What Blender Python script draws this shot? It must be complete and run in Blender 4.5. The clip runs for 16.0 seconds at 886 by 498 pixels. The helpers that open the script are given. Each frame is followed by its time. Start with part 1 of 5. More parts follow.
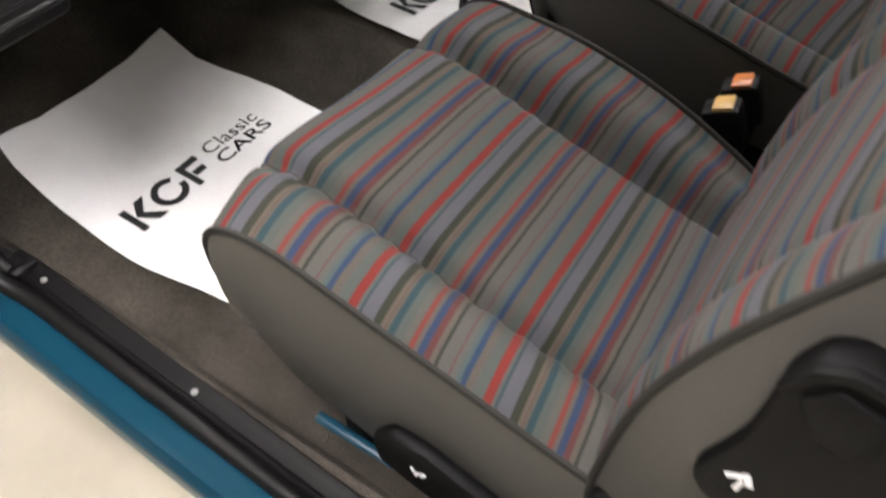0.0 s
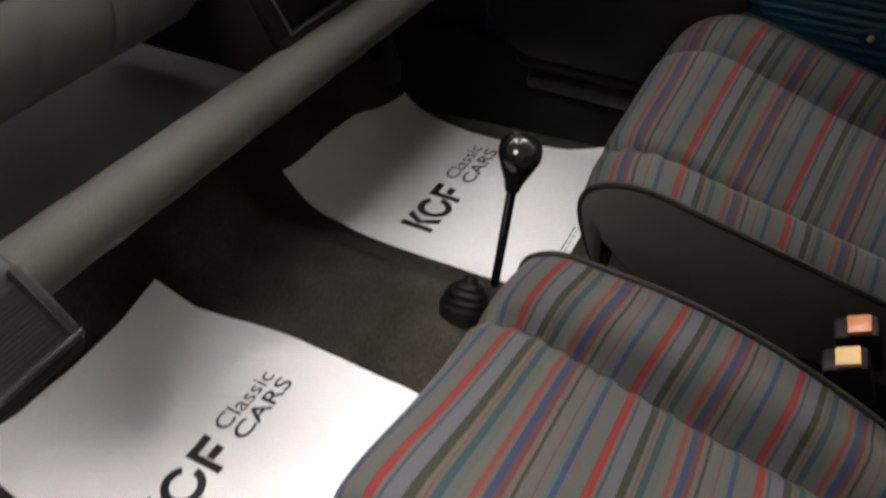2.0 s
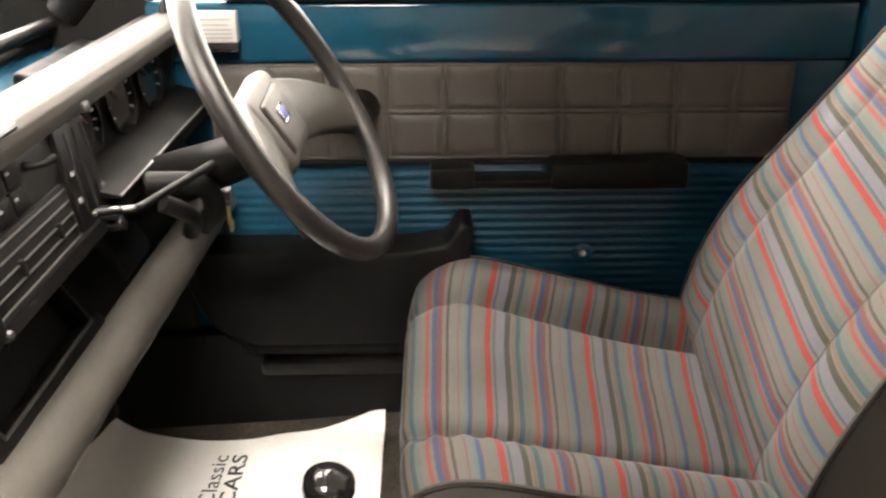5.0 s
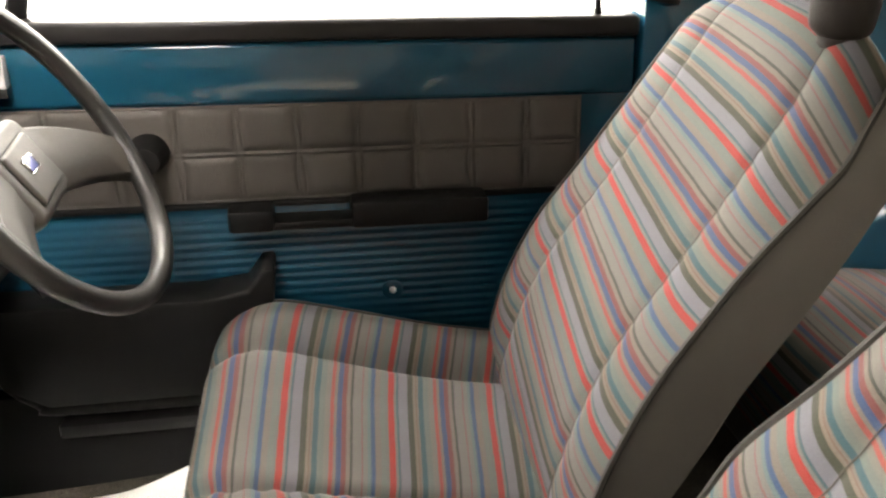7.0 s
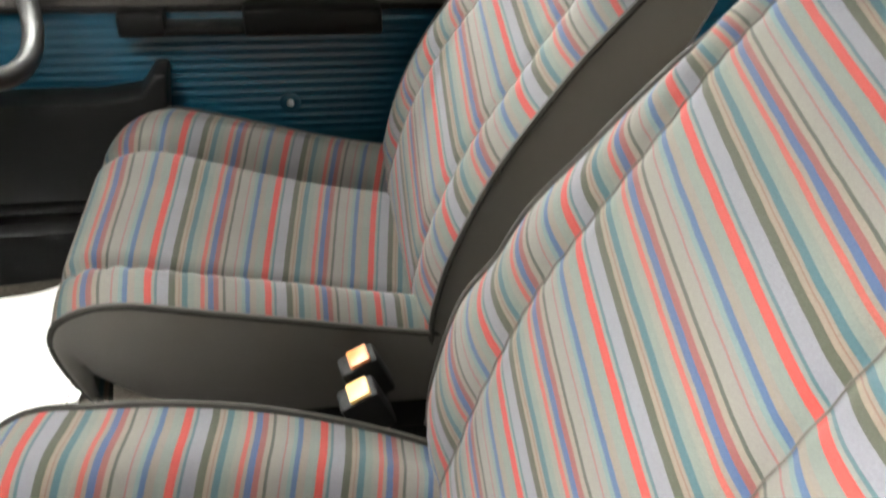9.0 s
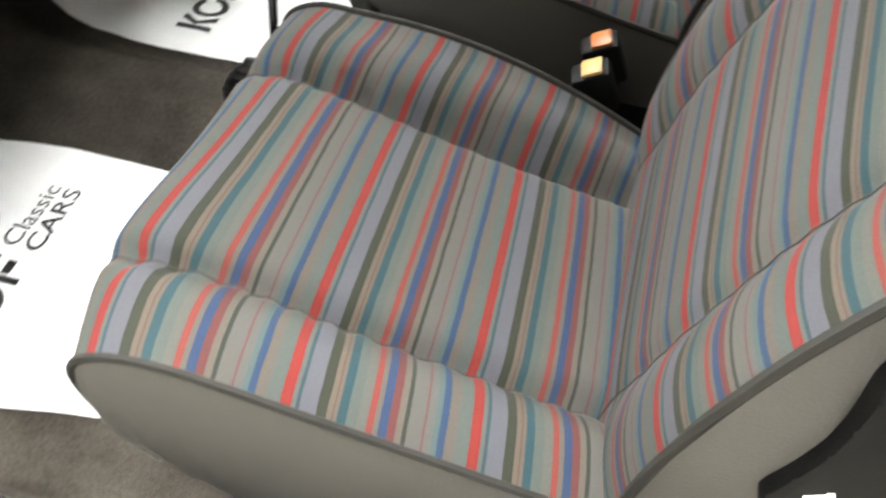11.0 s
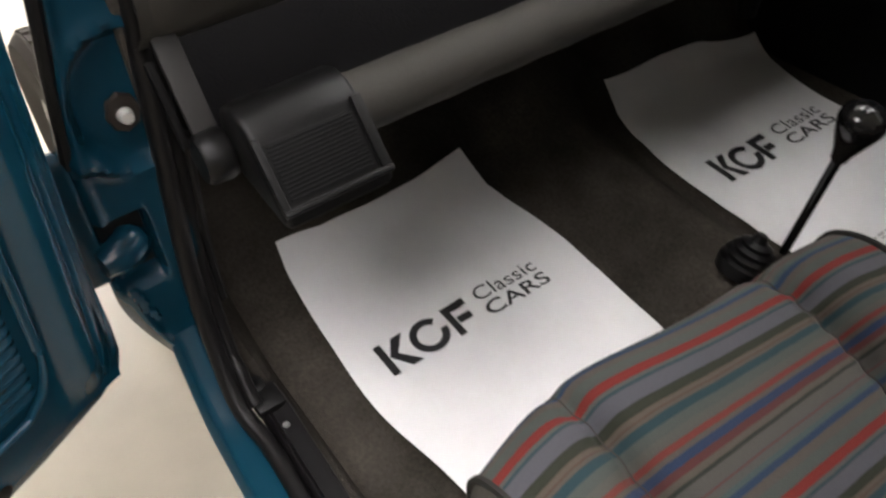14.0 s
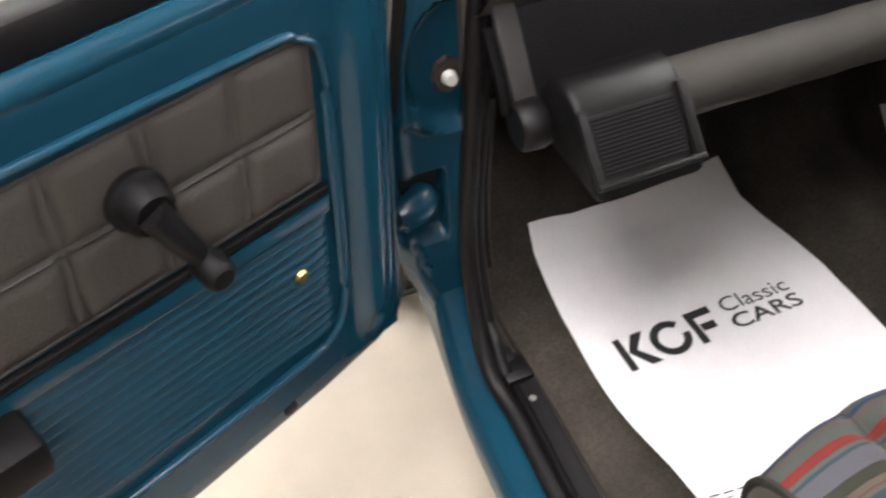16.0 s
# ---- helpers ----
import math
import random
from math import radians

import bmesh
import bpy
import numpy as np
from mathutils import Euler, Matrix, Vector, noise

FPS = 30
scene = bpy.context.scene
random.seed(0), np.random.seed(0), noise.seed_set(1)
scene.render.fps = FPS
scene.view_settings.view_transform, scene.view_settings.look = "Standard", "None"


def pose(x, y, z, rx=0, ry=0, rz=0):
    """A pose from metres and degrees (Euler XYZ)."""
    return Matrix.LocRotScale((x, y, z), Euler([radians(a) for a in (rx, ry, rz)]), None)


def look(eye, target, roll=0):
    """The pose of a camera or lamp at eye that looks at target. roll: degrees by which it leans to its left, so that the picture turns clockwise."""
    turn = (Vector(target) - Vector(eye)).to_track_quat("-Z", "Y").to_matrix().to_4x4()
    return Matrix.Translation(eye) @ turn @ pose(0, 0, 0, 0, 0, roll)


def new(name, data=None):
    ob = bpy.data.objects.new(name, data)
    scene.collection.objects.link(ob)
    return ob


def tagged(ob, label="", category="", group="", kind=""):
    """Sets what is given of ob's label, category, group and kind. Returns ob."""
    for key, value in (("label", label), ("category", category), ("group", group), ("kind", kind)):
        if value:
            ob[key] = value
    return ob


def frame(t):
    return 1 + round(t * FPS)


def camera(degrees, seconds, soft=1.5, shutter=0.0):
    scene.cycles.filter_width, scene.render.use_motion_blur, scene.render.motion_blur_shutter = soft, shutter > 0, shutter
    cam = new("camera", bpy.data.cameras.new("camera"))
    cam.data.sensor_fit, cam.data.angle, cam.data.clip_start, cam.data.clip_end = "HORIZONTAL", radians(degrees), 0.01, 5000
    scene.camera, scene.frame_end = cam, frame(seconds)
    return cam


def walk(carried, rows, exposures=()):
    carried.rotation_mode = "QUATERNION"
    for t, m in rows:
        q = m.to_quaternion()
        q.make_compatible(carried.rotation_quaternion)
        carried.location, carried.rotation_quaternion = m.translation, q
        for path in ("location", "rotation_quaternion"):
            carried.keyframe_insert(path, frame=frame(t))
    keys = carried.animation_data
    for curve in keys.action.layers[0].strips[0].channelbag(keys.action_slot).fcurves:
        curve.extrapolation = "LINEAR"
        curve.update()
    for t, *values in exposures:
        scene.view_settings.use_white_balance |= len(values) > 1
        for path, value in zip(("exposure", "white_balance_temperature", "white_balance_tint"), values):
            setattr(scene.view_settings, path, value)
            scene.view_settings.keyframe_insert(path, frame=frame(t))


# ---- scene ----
cam = camera(56.6, 16.0, soft=2.3, shutter=0.45)
PATH = [
    (0, (-0.843, -0.407, 0.921), (0.255, 0.25, -0.616), 3.3),
    (0.5, (-0.804, -0.327, 0.923), (0.352, 0.349, -0.563), 4.8),
    (1, (-0.777, -0.273, 0.919), (0.425, 0.416, -0.523), 3.6),
    (1.5, (-0.744, -0.213, 0.927), (0.502, 0.456, -0.487), 2.6),
    (2, (-0.711, -0.172, 0.927), (0.633, 0.504, -0.391), 1.1),
    (2.5, (-0.686, -0.124, 0.923), (0.787, 0.512, -0.27), 0.9),
    (3, (-0.653, -0.06, 0.932), (0.941, 0.461, -0.159), 1.7),
    (3.5, (-0.612, -0.02, 0.937), (1.078, 0.387, -0.053), 1.7),
    (4, (-0.586, 0.001, 0.939), (1.169, 0.281, 0.022), 1.3),
    (4.2, (-0.578, 0.007, 0.94), (1.193, 0.231, 0.038), 0.9),
    (6.3, (-0.567, -0.056, 0.952), (1.227, -0.279, 0.095), 0.6),
    (6.5, (-0.563, -0.082, 0.953), (1.237, -0.313, 0.111), 0.5),
    (7, (-0.566, -0.122, 0.95), (1.241, -0.402, 0.142), 0.9),
    (7.5, (-0.584, -0.152, 0.942), (1.215, -0.491, 0.137), 1.5),
    (8, (-0.614, -0.184, 0.937), (1.151, -0.562, 0.076), 1.7),
    (8.5, (-0.644, -0.218, 0.921), (1.072, -0.592, -0.036), 2.2),
    (9, (-0.667, -0.245, 0.897), (0.979, -0.568, -0.191), 3.2),
    (9.5, (-0.671, -0.28, 0.874), (0.875, -0.468, -0.381), 2.2),
    (10, (-0.699, -0.281, 0.872), (0.71, -0.346, -0.545), 3.1),
    (10.2, (-0.721, -0.272, 0.871), (0.644, -0.3, -0.591), 4.0),
    (12.3, (-0.8, -0.285, 0.871), (0.187, 0.353, -0.748), 3.1),
    (12.5, (-0.788, -0.273, 0.881), (0.162, 0.426, -0.734), 2.0),
    (13, (-0.758, -0.239, 0.899), (0.131, 0.606, -0.68), 0.8),
    (13.5, (-0.74, -0.21, 0.915), (0.111, 0.766, -0.609), 0.5),
    (14, (-0.734, -0.186, 0.929), (0.078, 0.905, -0.536), 0.3),
    (14.5, (-0.739, -0.167, 0.937), (0.013, 1.009, -0.495), -0.2),
    (15, (-0.761, -0.16, 0.939), (-0.082, 1.076, -0.479), -0.9),
    (15.5, (-0.801, -0.157, 0.931), (-0.215, 1.116, -0.496), -1.9),
    (16, (-0.854, -0.156, 0.921), (-0.38, 1.144, -0.523), -3.4),
]
EXPOSURES = [(0, 0.42, 6550, 15), (1.0, 0.12, 6700, 14), (2, 0.35, 6700, 14), (2.5, 1.0, 6900, 14), (3.0, 1.42, 7050, 14), (3.5, 1.68, 7300, 16), (4.2, 1.75, 7350, 17), (6.5, 2.5, 7200, 14), (6.9, 2.05, 7150, 14), (7.5, 2.0, 7100, 13), (8.0, 2.3, 7050, 12), (8.5, 2.4, 6850, 10), (9.0, 2.25, 6600, 8), (9.5, 1.82, 6450, 7), (10.2, 1.65, 6400, 7), (12.3, 0.38, 6400, 12), (13.0, -0.18, 6450, 14), (14.0, -0.32, 6500, 14), (14.5, -0.15, 6550, 14), (15.0, 0.12, 6500, 14), (15.5, 0.18, 6500, 15), (16, 0.38, 6500, 17)]
walk(cam, [(t, look(eye, target, roll)) for t, eye, target, roll in PATH], EXPOSURES)

# ---- world and light: a partly white showroom with ceiling lights added out of view ----
world = bpy.data.worlds.new("world")
world.use_nodes = True
world.node_tree.nodes["Background"].inputs[0].default_value = (0.9, 0.95, 1.0, 1)
world.node_tree.nodes["Background"].inputs[1].default_value = 0.3
scene.world = world


# ---- materials ----
def material(name, color, rough=0.6, metal=0.0, var=0.15, scale=40.0, bump=0.0, bump_scale=300.0, coat=0.0, spec=0.5, sheen=0.0, patches=0.0, gloss_var=0.06, patch_scale=5.0):
    m = bpy.data.materials.new(name)
    m.use_nodes = True
    nt = m.node_tree
    b = nt.nodes["Principled BSDF"]
    co = nt.nodes.new("ShaderNodeTexCoord")
    n1 = nt.nodes.new("ShaderNodeTexNoise")
    n1.inputs["Scale"].default_value, n1.inputs["Detail"].default_value = scale, 4
    nt.links.new(co.outputs["Object"], n1.inputs["Vector"])
    mix = nt.nodes.new("ShaderNodeMix")
    mix.data_type = "RGBA"
    lo = [c * (1 - var) for c in color]
    hi = [min(1.0, c * (1 + var)) for c in color]
    mix.inputs[6].default_value, mix.inputs[7].default_value = (*lo, 1), (*hi, 1)
    nt.links.new(n1.outputs["Fac"], mix.inputs[0])
    last = mix.outputs[2]
    if patches:
        n3 = nt.nodes.new("ShaderNodeTexNoise")
        n3.inputs["Scale"].default_value, n3.inputs["Detail"].default_value = patch_scale, 4
        nt.links.new(co.outputs["Object"], n3.inputs["Vector"])
        ramp = nt.nodes.new("ShaderNodeMapRange")
        ramp.inputs[1].default_value, ramp.inputs[2].default_value = 0.35, 0.7
        ramp.inputs[3].default_value, ramp.inputs[4].default_value = 1 - patches, 1 + patches
        nt.links.new(n3.outputs["Fac"], ramp.inputs[0])
        mul = nt.nodes.new("ShaderNodeVectorMath")
        mul.operation = "SCALE"
        nt.links.new(last, mul.inputs[0])
        nt.links.new(ramp.outputs[0], mul.inputs["Scale"])
        last = mul.outputs[0]
    nt.links.new(last, b.inputs["Base Color"])
    rr = nt.nodes.new("ShaderNodeMapRange")
    rr.inputs[3].default_value, rr.inputs[4].default_value = max(0.02, rough - gloss_var), min(1, rough + gloss_var)
    nt.links.new(n1.outputs["Fac"], rr.inputs[0])
    nt.links.new(rr.outputs[0], b.inputs["Roughness"])
    b.inputs["Metallic"].default_value = metal
    b.inputs["Coat Weight"].default_value = coat
    b.inputs["Coat Roughness"].default_value = 0.05
    b.inputs["Specular IOR Level"].default_value = spec
    b.inputs["Sheen Weight"].default_value = sheen
    if bump:
        n2 = nt.nodes.new("ShaderNodeTexNoise")
        n2.inputs["Scale"].default_value, n2.inputs["Detail"].default_value = bump_scale, 3
        nt.links.new(co.outputs["Object"], n2.inputs["Vector"])
        bp = nt.nodes.new("ShaderNodeBump")
        bp.inputs["Strength"].default_value, bp.inputs["Distance"].default_value = bump, 0.002
        nt.links.new(n2.outputs["Fac"], bp.inputs["Height"])
        nt.links.new(bp.outputs["Normal"], b.inputs["Normal"])
    return m


# One repeat of the woven stripes: start of each band and its colour.
STRIPES = [
    (0.0, (0.1185, 0.0154, 0.0127)), (0.056, (0.0570, 0.0611, 0.0554)), (0.08, (0.0192, 0.0391, 0.0433)), (0.10, (0.0607, 0.0604, 0.0696)),
    (0.188, (0.0192, 0.0213, 0.0142)), (0.245, (0.0673, 0.0525, 0.0405)), (0.27, (0.0570, 0.0312, 0.0234)), (0.278, (0.0614, 0.0525, 0.0419)),
    (0.298, (0.0155, 0.0355, 0.0419)), (0.345, (0.0488, 0.0561, 0.0497)), (0.40, (0.0585, 0.0589, 0.0511)), (0.45, (0.1089, 0.0239, 0.0187)),
    (0.487, (0.0614, 0.0554, 0.0461)), (0.515, (0.0171, 0.0304, 0.0620)), (0.562, (0.0673, 0.0220, 0.0199)), (0.605, (0.0644, 0.0575, 0.0461)),
    (0.638, (0.0192, 0.0234, 0.0185)), (0.662, (0.0614, 0.0589, 0.0532)), (0.745, (0.0770, 0.0312, 0.0291)), (0.754, (0.0607, 0.0589, 0.0525)),
    (0.80, (0.0414, 0.0604, 0.0589)), (0.83, (0.0171, 0.0321, 0.0620)), (0.87, (0.0644, 0.0525, 0.0419)),
    (0.895, (0.0614, 0.0532, 0.0447)), (0.925, (0.0488, 0.0575, 0.0511)),
]


def stripe_material():
    m = bpy.data.materials.new("striped_cloth")
    m.use_nodes = True
    nt = m.node_tree
    b = nt.nodes["Principled BSDF"]
    uv = nt.nodes.new("ShaderNodeUVMap")
    uv.uv_map = "UVMap"
    sep = nt.nodes.new("ShaderNodeSeparateXYZ")
    nt.links.new(uv.outputs[0], sep.inputs[0])
    wob = nt.nodes.new("ShaderNodeTexNoise")
    wob.inputs["Scale"].default_value = 5.0
    nt.links.new(uv.outputs[0], wob.inputs["Vector"])
    wadd = nt.nodes.new("ShaderNodeMath")
    wadd.operation, wadd.inputs[1].default_value = "MULTIPLY_ADD", 0.012
    nt.links.new(wob.outputs["Fac"], wadd.inputs[0])
    nt.links.new(sep.outputs[1], wadd.inputs[2])
    fr = nt.nodes.new("ShaderNodeMath")
    fr.operation = "FRACT"
    nt.links.new(wadd.outputs[0], fr.inputs[0])
    ramp = nt.nodes.new("ShaderNodeValToRGB")
    ramp.color_ramp.interpolation = "CONSTANT"
    e = ramp.color_ramp.elements
    e[0].position, e[0].color = 0.0, (*STRIPES[0][1], 1)
    e[1].position, e[1].color = STRIPES[1][0], (*STRIPES[1][1], 1)
    for p, c in STRIPES[2:]:
        k = e.new(p)
        k.color = (*c, 1)
    nt.links.new(fr.outputs[0], ramp.inputs[0])
    n = nt.nodes.new("ShaderNodeTexNoise")
    n.inputs["Scale"].default_value, n.inputs["Detail"].default_value = 700.0, 2
    co = nt.nodes.new("ShaderNodeTexCoord")
    nt.links.new(co.outputs["Object"], n.inputs["Vector"])
    rg = nt.nodes.new("ShaderNodeMapRange")
    rg.inputs[3].default_value, rg.inputs[4].default_value = 0.85, 1.15
    nt.links.new(n.outputs["Fac"], rg.inputs[0])
    sc = nt.nodes.new("ShaderNodeVectorMath")
    sc.operation = "SCALE"
    nt.links.new(ramp.outputs[0], sc.inputs[0])
    nt.links.new(rg.outputs[0], sc.inputs["Scale"])
    nt.links.new(sc.outputs[0], b.inputs["Base Color"])
    b.inputs["Roughness"].default_value = 0.9
    b.inputs["Specular IOR Level"].default_value = 0.25
    b.inputs["Sheen Weight"].default_value = 0.0
    bp = nt.nodes.new("ShaderNodeBump")
    bp.inputs["Strength"].default_value, bp.inputs["Distance"].default_value = 0.25, 0.001
    nt.links.new(n.outputs["Fac"], bp.inputs["Height"])
    nt.links.new(bp.outputs["Normal"], b.inputs["Normal"])
    return m


def glow(name, color, strength):
    m = bpy.data.materials.new(name)
    m.use_nodes = True
    b = m.node_tree.nodes["Principled BSDF"]
    b.inputs["Emission Color"].default_value, b.inputs["Emission Strength"].default_value = (*color, 1), strength
    b.inputs["Base Color"].default_value = (0.8, 0.8, 0.8, 1)
    return m


def glass_material():
    """Thin clear panes: straight through, with a faint mirror sheen."""
    m = bpy.data.materials.new("window_glass")
    m.use_nodes = True
    nt = m.node_tree
    clear = nt.nodes.new("ShaderNodeBsdfTransparent")
    clear.inputs[0].default_value = (0.94, 0.96, 0.95, 1)
    sheen = nt.nodes.new("ShaderNodeBsdfGlossy")
    sheen.inputs["Roughness"].default_value = 0.02
    mix = nt.nodes.new("ShaderNodeMixShader")
    mix.inputs[0].default_value = 0.06
    nt.links.new(clear.outputs[0], mix.inputs[1])
    nt.links.new(sheen.outputs[0], mix.inputs[2])
    nt.links.new(mix.outputs[0], nt.nodes["Material Output"].inputs["Surface"])
    return m


cloth = stripe_material()
vinyl = material("grey_vinyl", (0.053, 0.050, 0.044), 0.5, bump=0.25, bump_scale=500, var=0.08, patches=0.08)
quilt_vinyl = material("quilted_vinyl", (0.0299, 0.0258, 0.0215), 0.68, bump=0.3, bump_scale=400, var=0.1, patches=0.1)
pad_vinyl = material("padded_dash_vinyl", (0.0423, 0.0397, 0.0342), 0.68, bump=0.35, bump_scale=600, var=0.08, patches=0.06, spec=0.25)
piping_mat = material("piping", (0.020, 0.0190, 0.0165), 0.75, spec=0.2)
black = material("black_plastic", (0.0022, 0.0022, 0.0022), 0.55, bump=0.2, bump_scale=700, var=0.2, spec=0.14)
dark = material("dark_dash_plastic", (0.0020, 0.0019, 0.0018), 0.55, bump=0.3, bump_scale=800, var=0.2, spec=0.08)
rubber = material("black_rubber", (0.0056, 0.0052, 0.0052), 0.42, var=0.2, spec=0.2)
gloss_black = material("gloss_black", (0.008, 0.008, 0.008), 0.12)
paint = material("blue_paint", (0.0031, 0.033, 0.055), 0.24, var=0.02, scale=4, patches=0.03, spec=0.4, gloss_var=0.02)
# Copy of blue_paint, gloss raised so chosen panels catch sharper reflections
glossier = material("glossier_blue_paint", (0.0031, 0.033, 0.055), 0.10, var=0.02, scale=4, patches=0.03, spec=0.4, gloss_var=0.02)
# Same blue again, dulled to keep bright reflections off the sill
sill_paint = material("dulled_blue_paint", (0.0031, 0.033, 0.055), 0.34, var=0.05, scale=9, patches=0.08, spec=0.10, gloss_var=0.05)
thread = material("seam_thread", (0.045, 0.041, 0.036), 0.9, spec=0.1)
carpet = material("carpet", (0.0520, 0.0455, 0.0375), 1.0, var=0.6, scale=200, bump=1.0, bump_scale=420, spec=0.1, patches=0.38, patch_scale=8)
paper = material("mat_paper", (0.88, 0.88, 0.88), 0.55, var=0.02, bump=0.15, bump_scale=900, patches=0.03)
ink = material("print_ink", (0.02, 0.02, 0.022), 0.5)
slat_mat = material("vent_slat_plastic", (0.0280, 0.0270, 0.0250), 0.35)
brown_sealer = material("brown_sealer", (0.018, 0.013, 0.009), 0.6, var=0.4, scale=120, bump=0.4)
bright_bolt = material("bright_bolt", (0.62, 0.61, 0.58), 0.35, metal=0.4)
strip_mat = material("sill_strip_plastic", (0.0045, 0.0040, 0.0042), 0.45, bump=0.25, bump_scale=600, spec=0.14)
strut_grey = material("strut_plastic", (0.010, 0.0088, 0.0078), 0.6, bump=0.2)
tyre_mat = material("dusty_tyre_rubber", (0.030, 0.026, 0.021), 0.8, var=0.3, scale=60, bump=0.3, spec=0.2)
rib_mat = material("matt_black_plastic", (0.006, 0.006, 0.006), 0.7, spec=0.15)
end_mat = material("satin_black_plastic", (0.0042, 0.0041, 0.0040), 0.40, bump=0.2, bump_scale=700, spec=0.24)
lip_mat = material("grey_black_plastic", (0.016, 0.0155, 0.0145), 0.4, bump=0.2)
felt = material("black_felt", (0.008, 0.0078, 0.0082), 0.95, var=0.4, scale=500, bump=0.6, spec=0.1)
headrest_mat = material("headrest_vinyl", (0.0075, 0.0056, 0.0045), 0.7, bump=0.2, spec=0.15)
chrome = material("chrome", (0.75, 0.75, 0.75), 0.15, metal=1.0)
zinc = material("zinc", (0.35, 0.35, 0.34), 0.4, metal=0.6)
needle_red = material("needle_red", (0.08, 0.02, 0.01), 0.5)
brass = material("brass_screw", (0.5, 0.38, 0.16), 0.3, metal=1.0)
orange = material("orange_button", (0.36, 0.105, 0.013), 0.4)
amber = material("cream_button", (0.40, 0.24, 0.065), 0.4)
white_sticker = material("white_label", (0.26, 0.26, 0.25), 0.6)
mark_white = material("white_marking", (0.7, 0.7, 0.7), 0.5)
print_grey = material("grey_print", (0.16, 0.16, 0.16), 0.6)
badge_blue = material("badge_blue", (0.015, 0.03, 0.16), 0.35, coat=0.3)
wheel_mat = material("steering_vinyl", (0.0235, 0.0208, 0.0172), 0.5, bump=0.2, bump_scale=600)
rim_mat = material("steering_rim", (0.0095, 0.0090, 0.0084), 0.36, bump=0.2, bump_scale=700, spec=0.32)
floor_paint = material("showroom_floor", (0.47, 0.43, 0.345), 0.25, var=0.06, scale=3, patches=0.08)
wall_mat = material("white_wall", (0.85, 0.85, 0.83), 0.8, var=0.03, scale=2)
# For the unseen south and west walls, dark to cut bounced light
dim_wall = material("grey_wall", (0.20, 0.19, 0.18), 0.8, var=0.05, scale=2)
# Ceiling is out of view; its grey holds down bounce and reflections
ceiling_mat = material("dim_ceiling", (0.25, 0.25, 0.245), 0.9, var=0.05, scale=3)
liner = material("headlining", (0.4400, 0.4240, 0.3840), 0.9, bump=0.2)
glass = glass_material()
tube_glow = glow("light_panel", (1.0, 0.975, 0.96), 22.0)
side_glow = glow("surround_glow", (1.0, 0.985, 0.97), 5.0)


# ---- mesh helpers ----
def part(name, bm, mat, parent=None, label="", smooth=True):
    me = bpy.data.meshes.new(name)
    bmesh.ops.recalc_face_normals(bm, faces=bm.faces)
    bm.to_mesh(me)
    bm.free()
    for p in me.polygons:
        p.use_smooth = smooth
    if mat:
        me.materials.append(mat)
    ob = new(name, me)
    if smooth:
        me.set_sharp_from_angle(angle=radians(40))
    if parent:
        ob.parent = parent
        ob.matrix_parent_inverse = Matrix.Translation(parent.location).inverted()
    if label:
        ob["label"] = label
    return ob


def empty(name, x, y, z):
    ob = new(name)
    ob.location = (x, y, z)
    return ob


def box(x0, x1, y0, y1, z0, z1, bevel=0.004, seg=2, m=None):
    bm = bmesh.new()
    bmesh.ops.create_cube(bm, size=1)
    for v in bm.verts:
        v.co = ((x0 + x1) / 2 + v.co.x * (x1 - x0), (y0 + y1) / 2 + v.co.y * (y1 - y0), (z0 + z1) / 2 + v.co.z * (z1 - z0))
    if bevel:
        bmesh.ops.bevel(bm, geom=bm.edges[:], offset=bevel, segments=seg, affect="EDGES", profile=0.5)
    if m:
        bm.transform(m)
    return bm


def join(*bms):
    out = bms[0]
    for b in bms[1:]:
        me = bpy.data.meshes.new("tmp")
        b.to_mesh(me)
        b.free()
        out.from_mesh(me)
        bpy.data.meshes.remove(me)
    return out


def spline(pts, n):
    """n points along a smooth curve through pts."""
    p = [Vector(q) for q in pts]
    p = [p[0] * 2 - p[1]] + p + [p[-1] * 2 - p[-2]]
    k = len(pts) - 1
    out = []
    for i in range(n):
        t = i / (n - 1) * k
        j = min(int(t), k - 1)
        f = t - j
        a, b, c, d = p[j], p[j + 1], p[j + 2], p[j + 3]
        out.append(0.5 * (2 * b + (c - a) * f + (2 * a - 5 * b + 4 * c - d) * f * f + (3 * b - a - 3 * c + d) * f ** 3))
    return out


def grid(rows, uv=None, close=False):
    """A sheet through rows of points. uv: rows of (u, v)."""
    bm = bmesh.new()
    lay = bm.loops.layers.uv.new("UVMap") if uv else None
    vs = [[bm.verts.new(p) for p in r] for r in rows]
    n, k = len(rows), len(rows[0])
    for i in range(n - 1):
        for j in range(k if close else k - 1):
            j2 = (j + 1) % k
            f = bm.faces.new((vs[i][j], vs[i][j2], vs[i + 1][j2], vs[i + 1][j]))
            if uv:
                for l, (a, b) in zip(f.loops, ((i, j), (i, j2), (i + 1, j2), (i + 1, j))):
                    l[lay].uv = uv[a][b]
    return bm


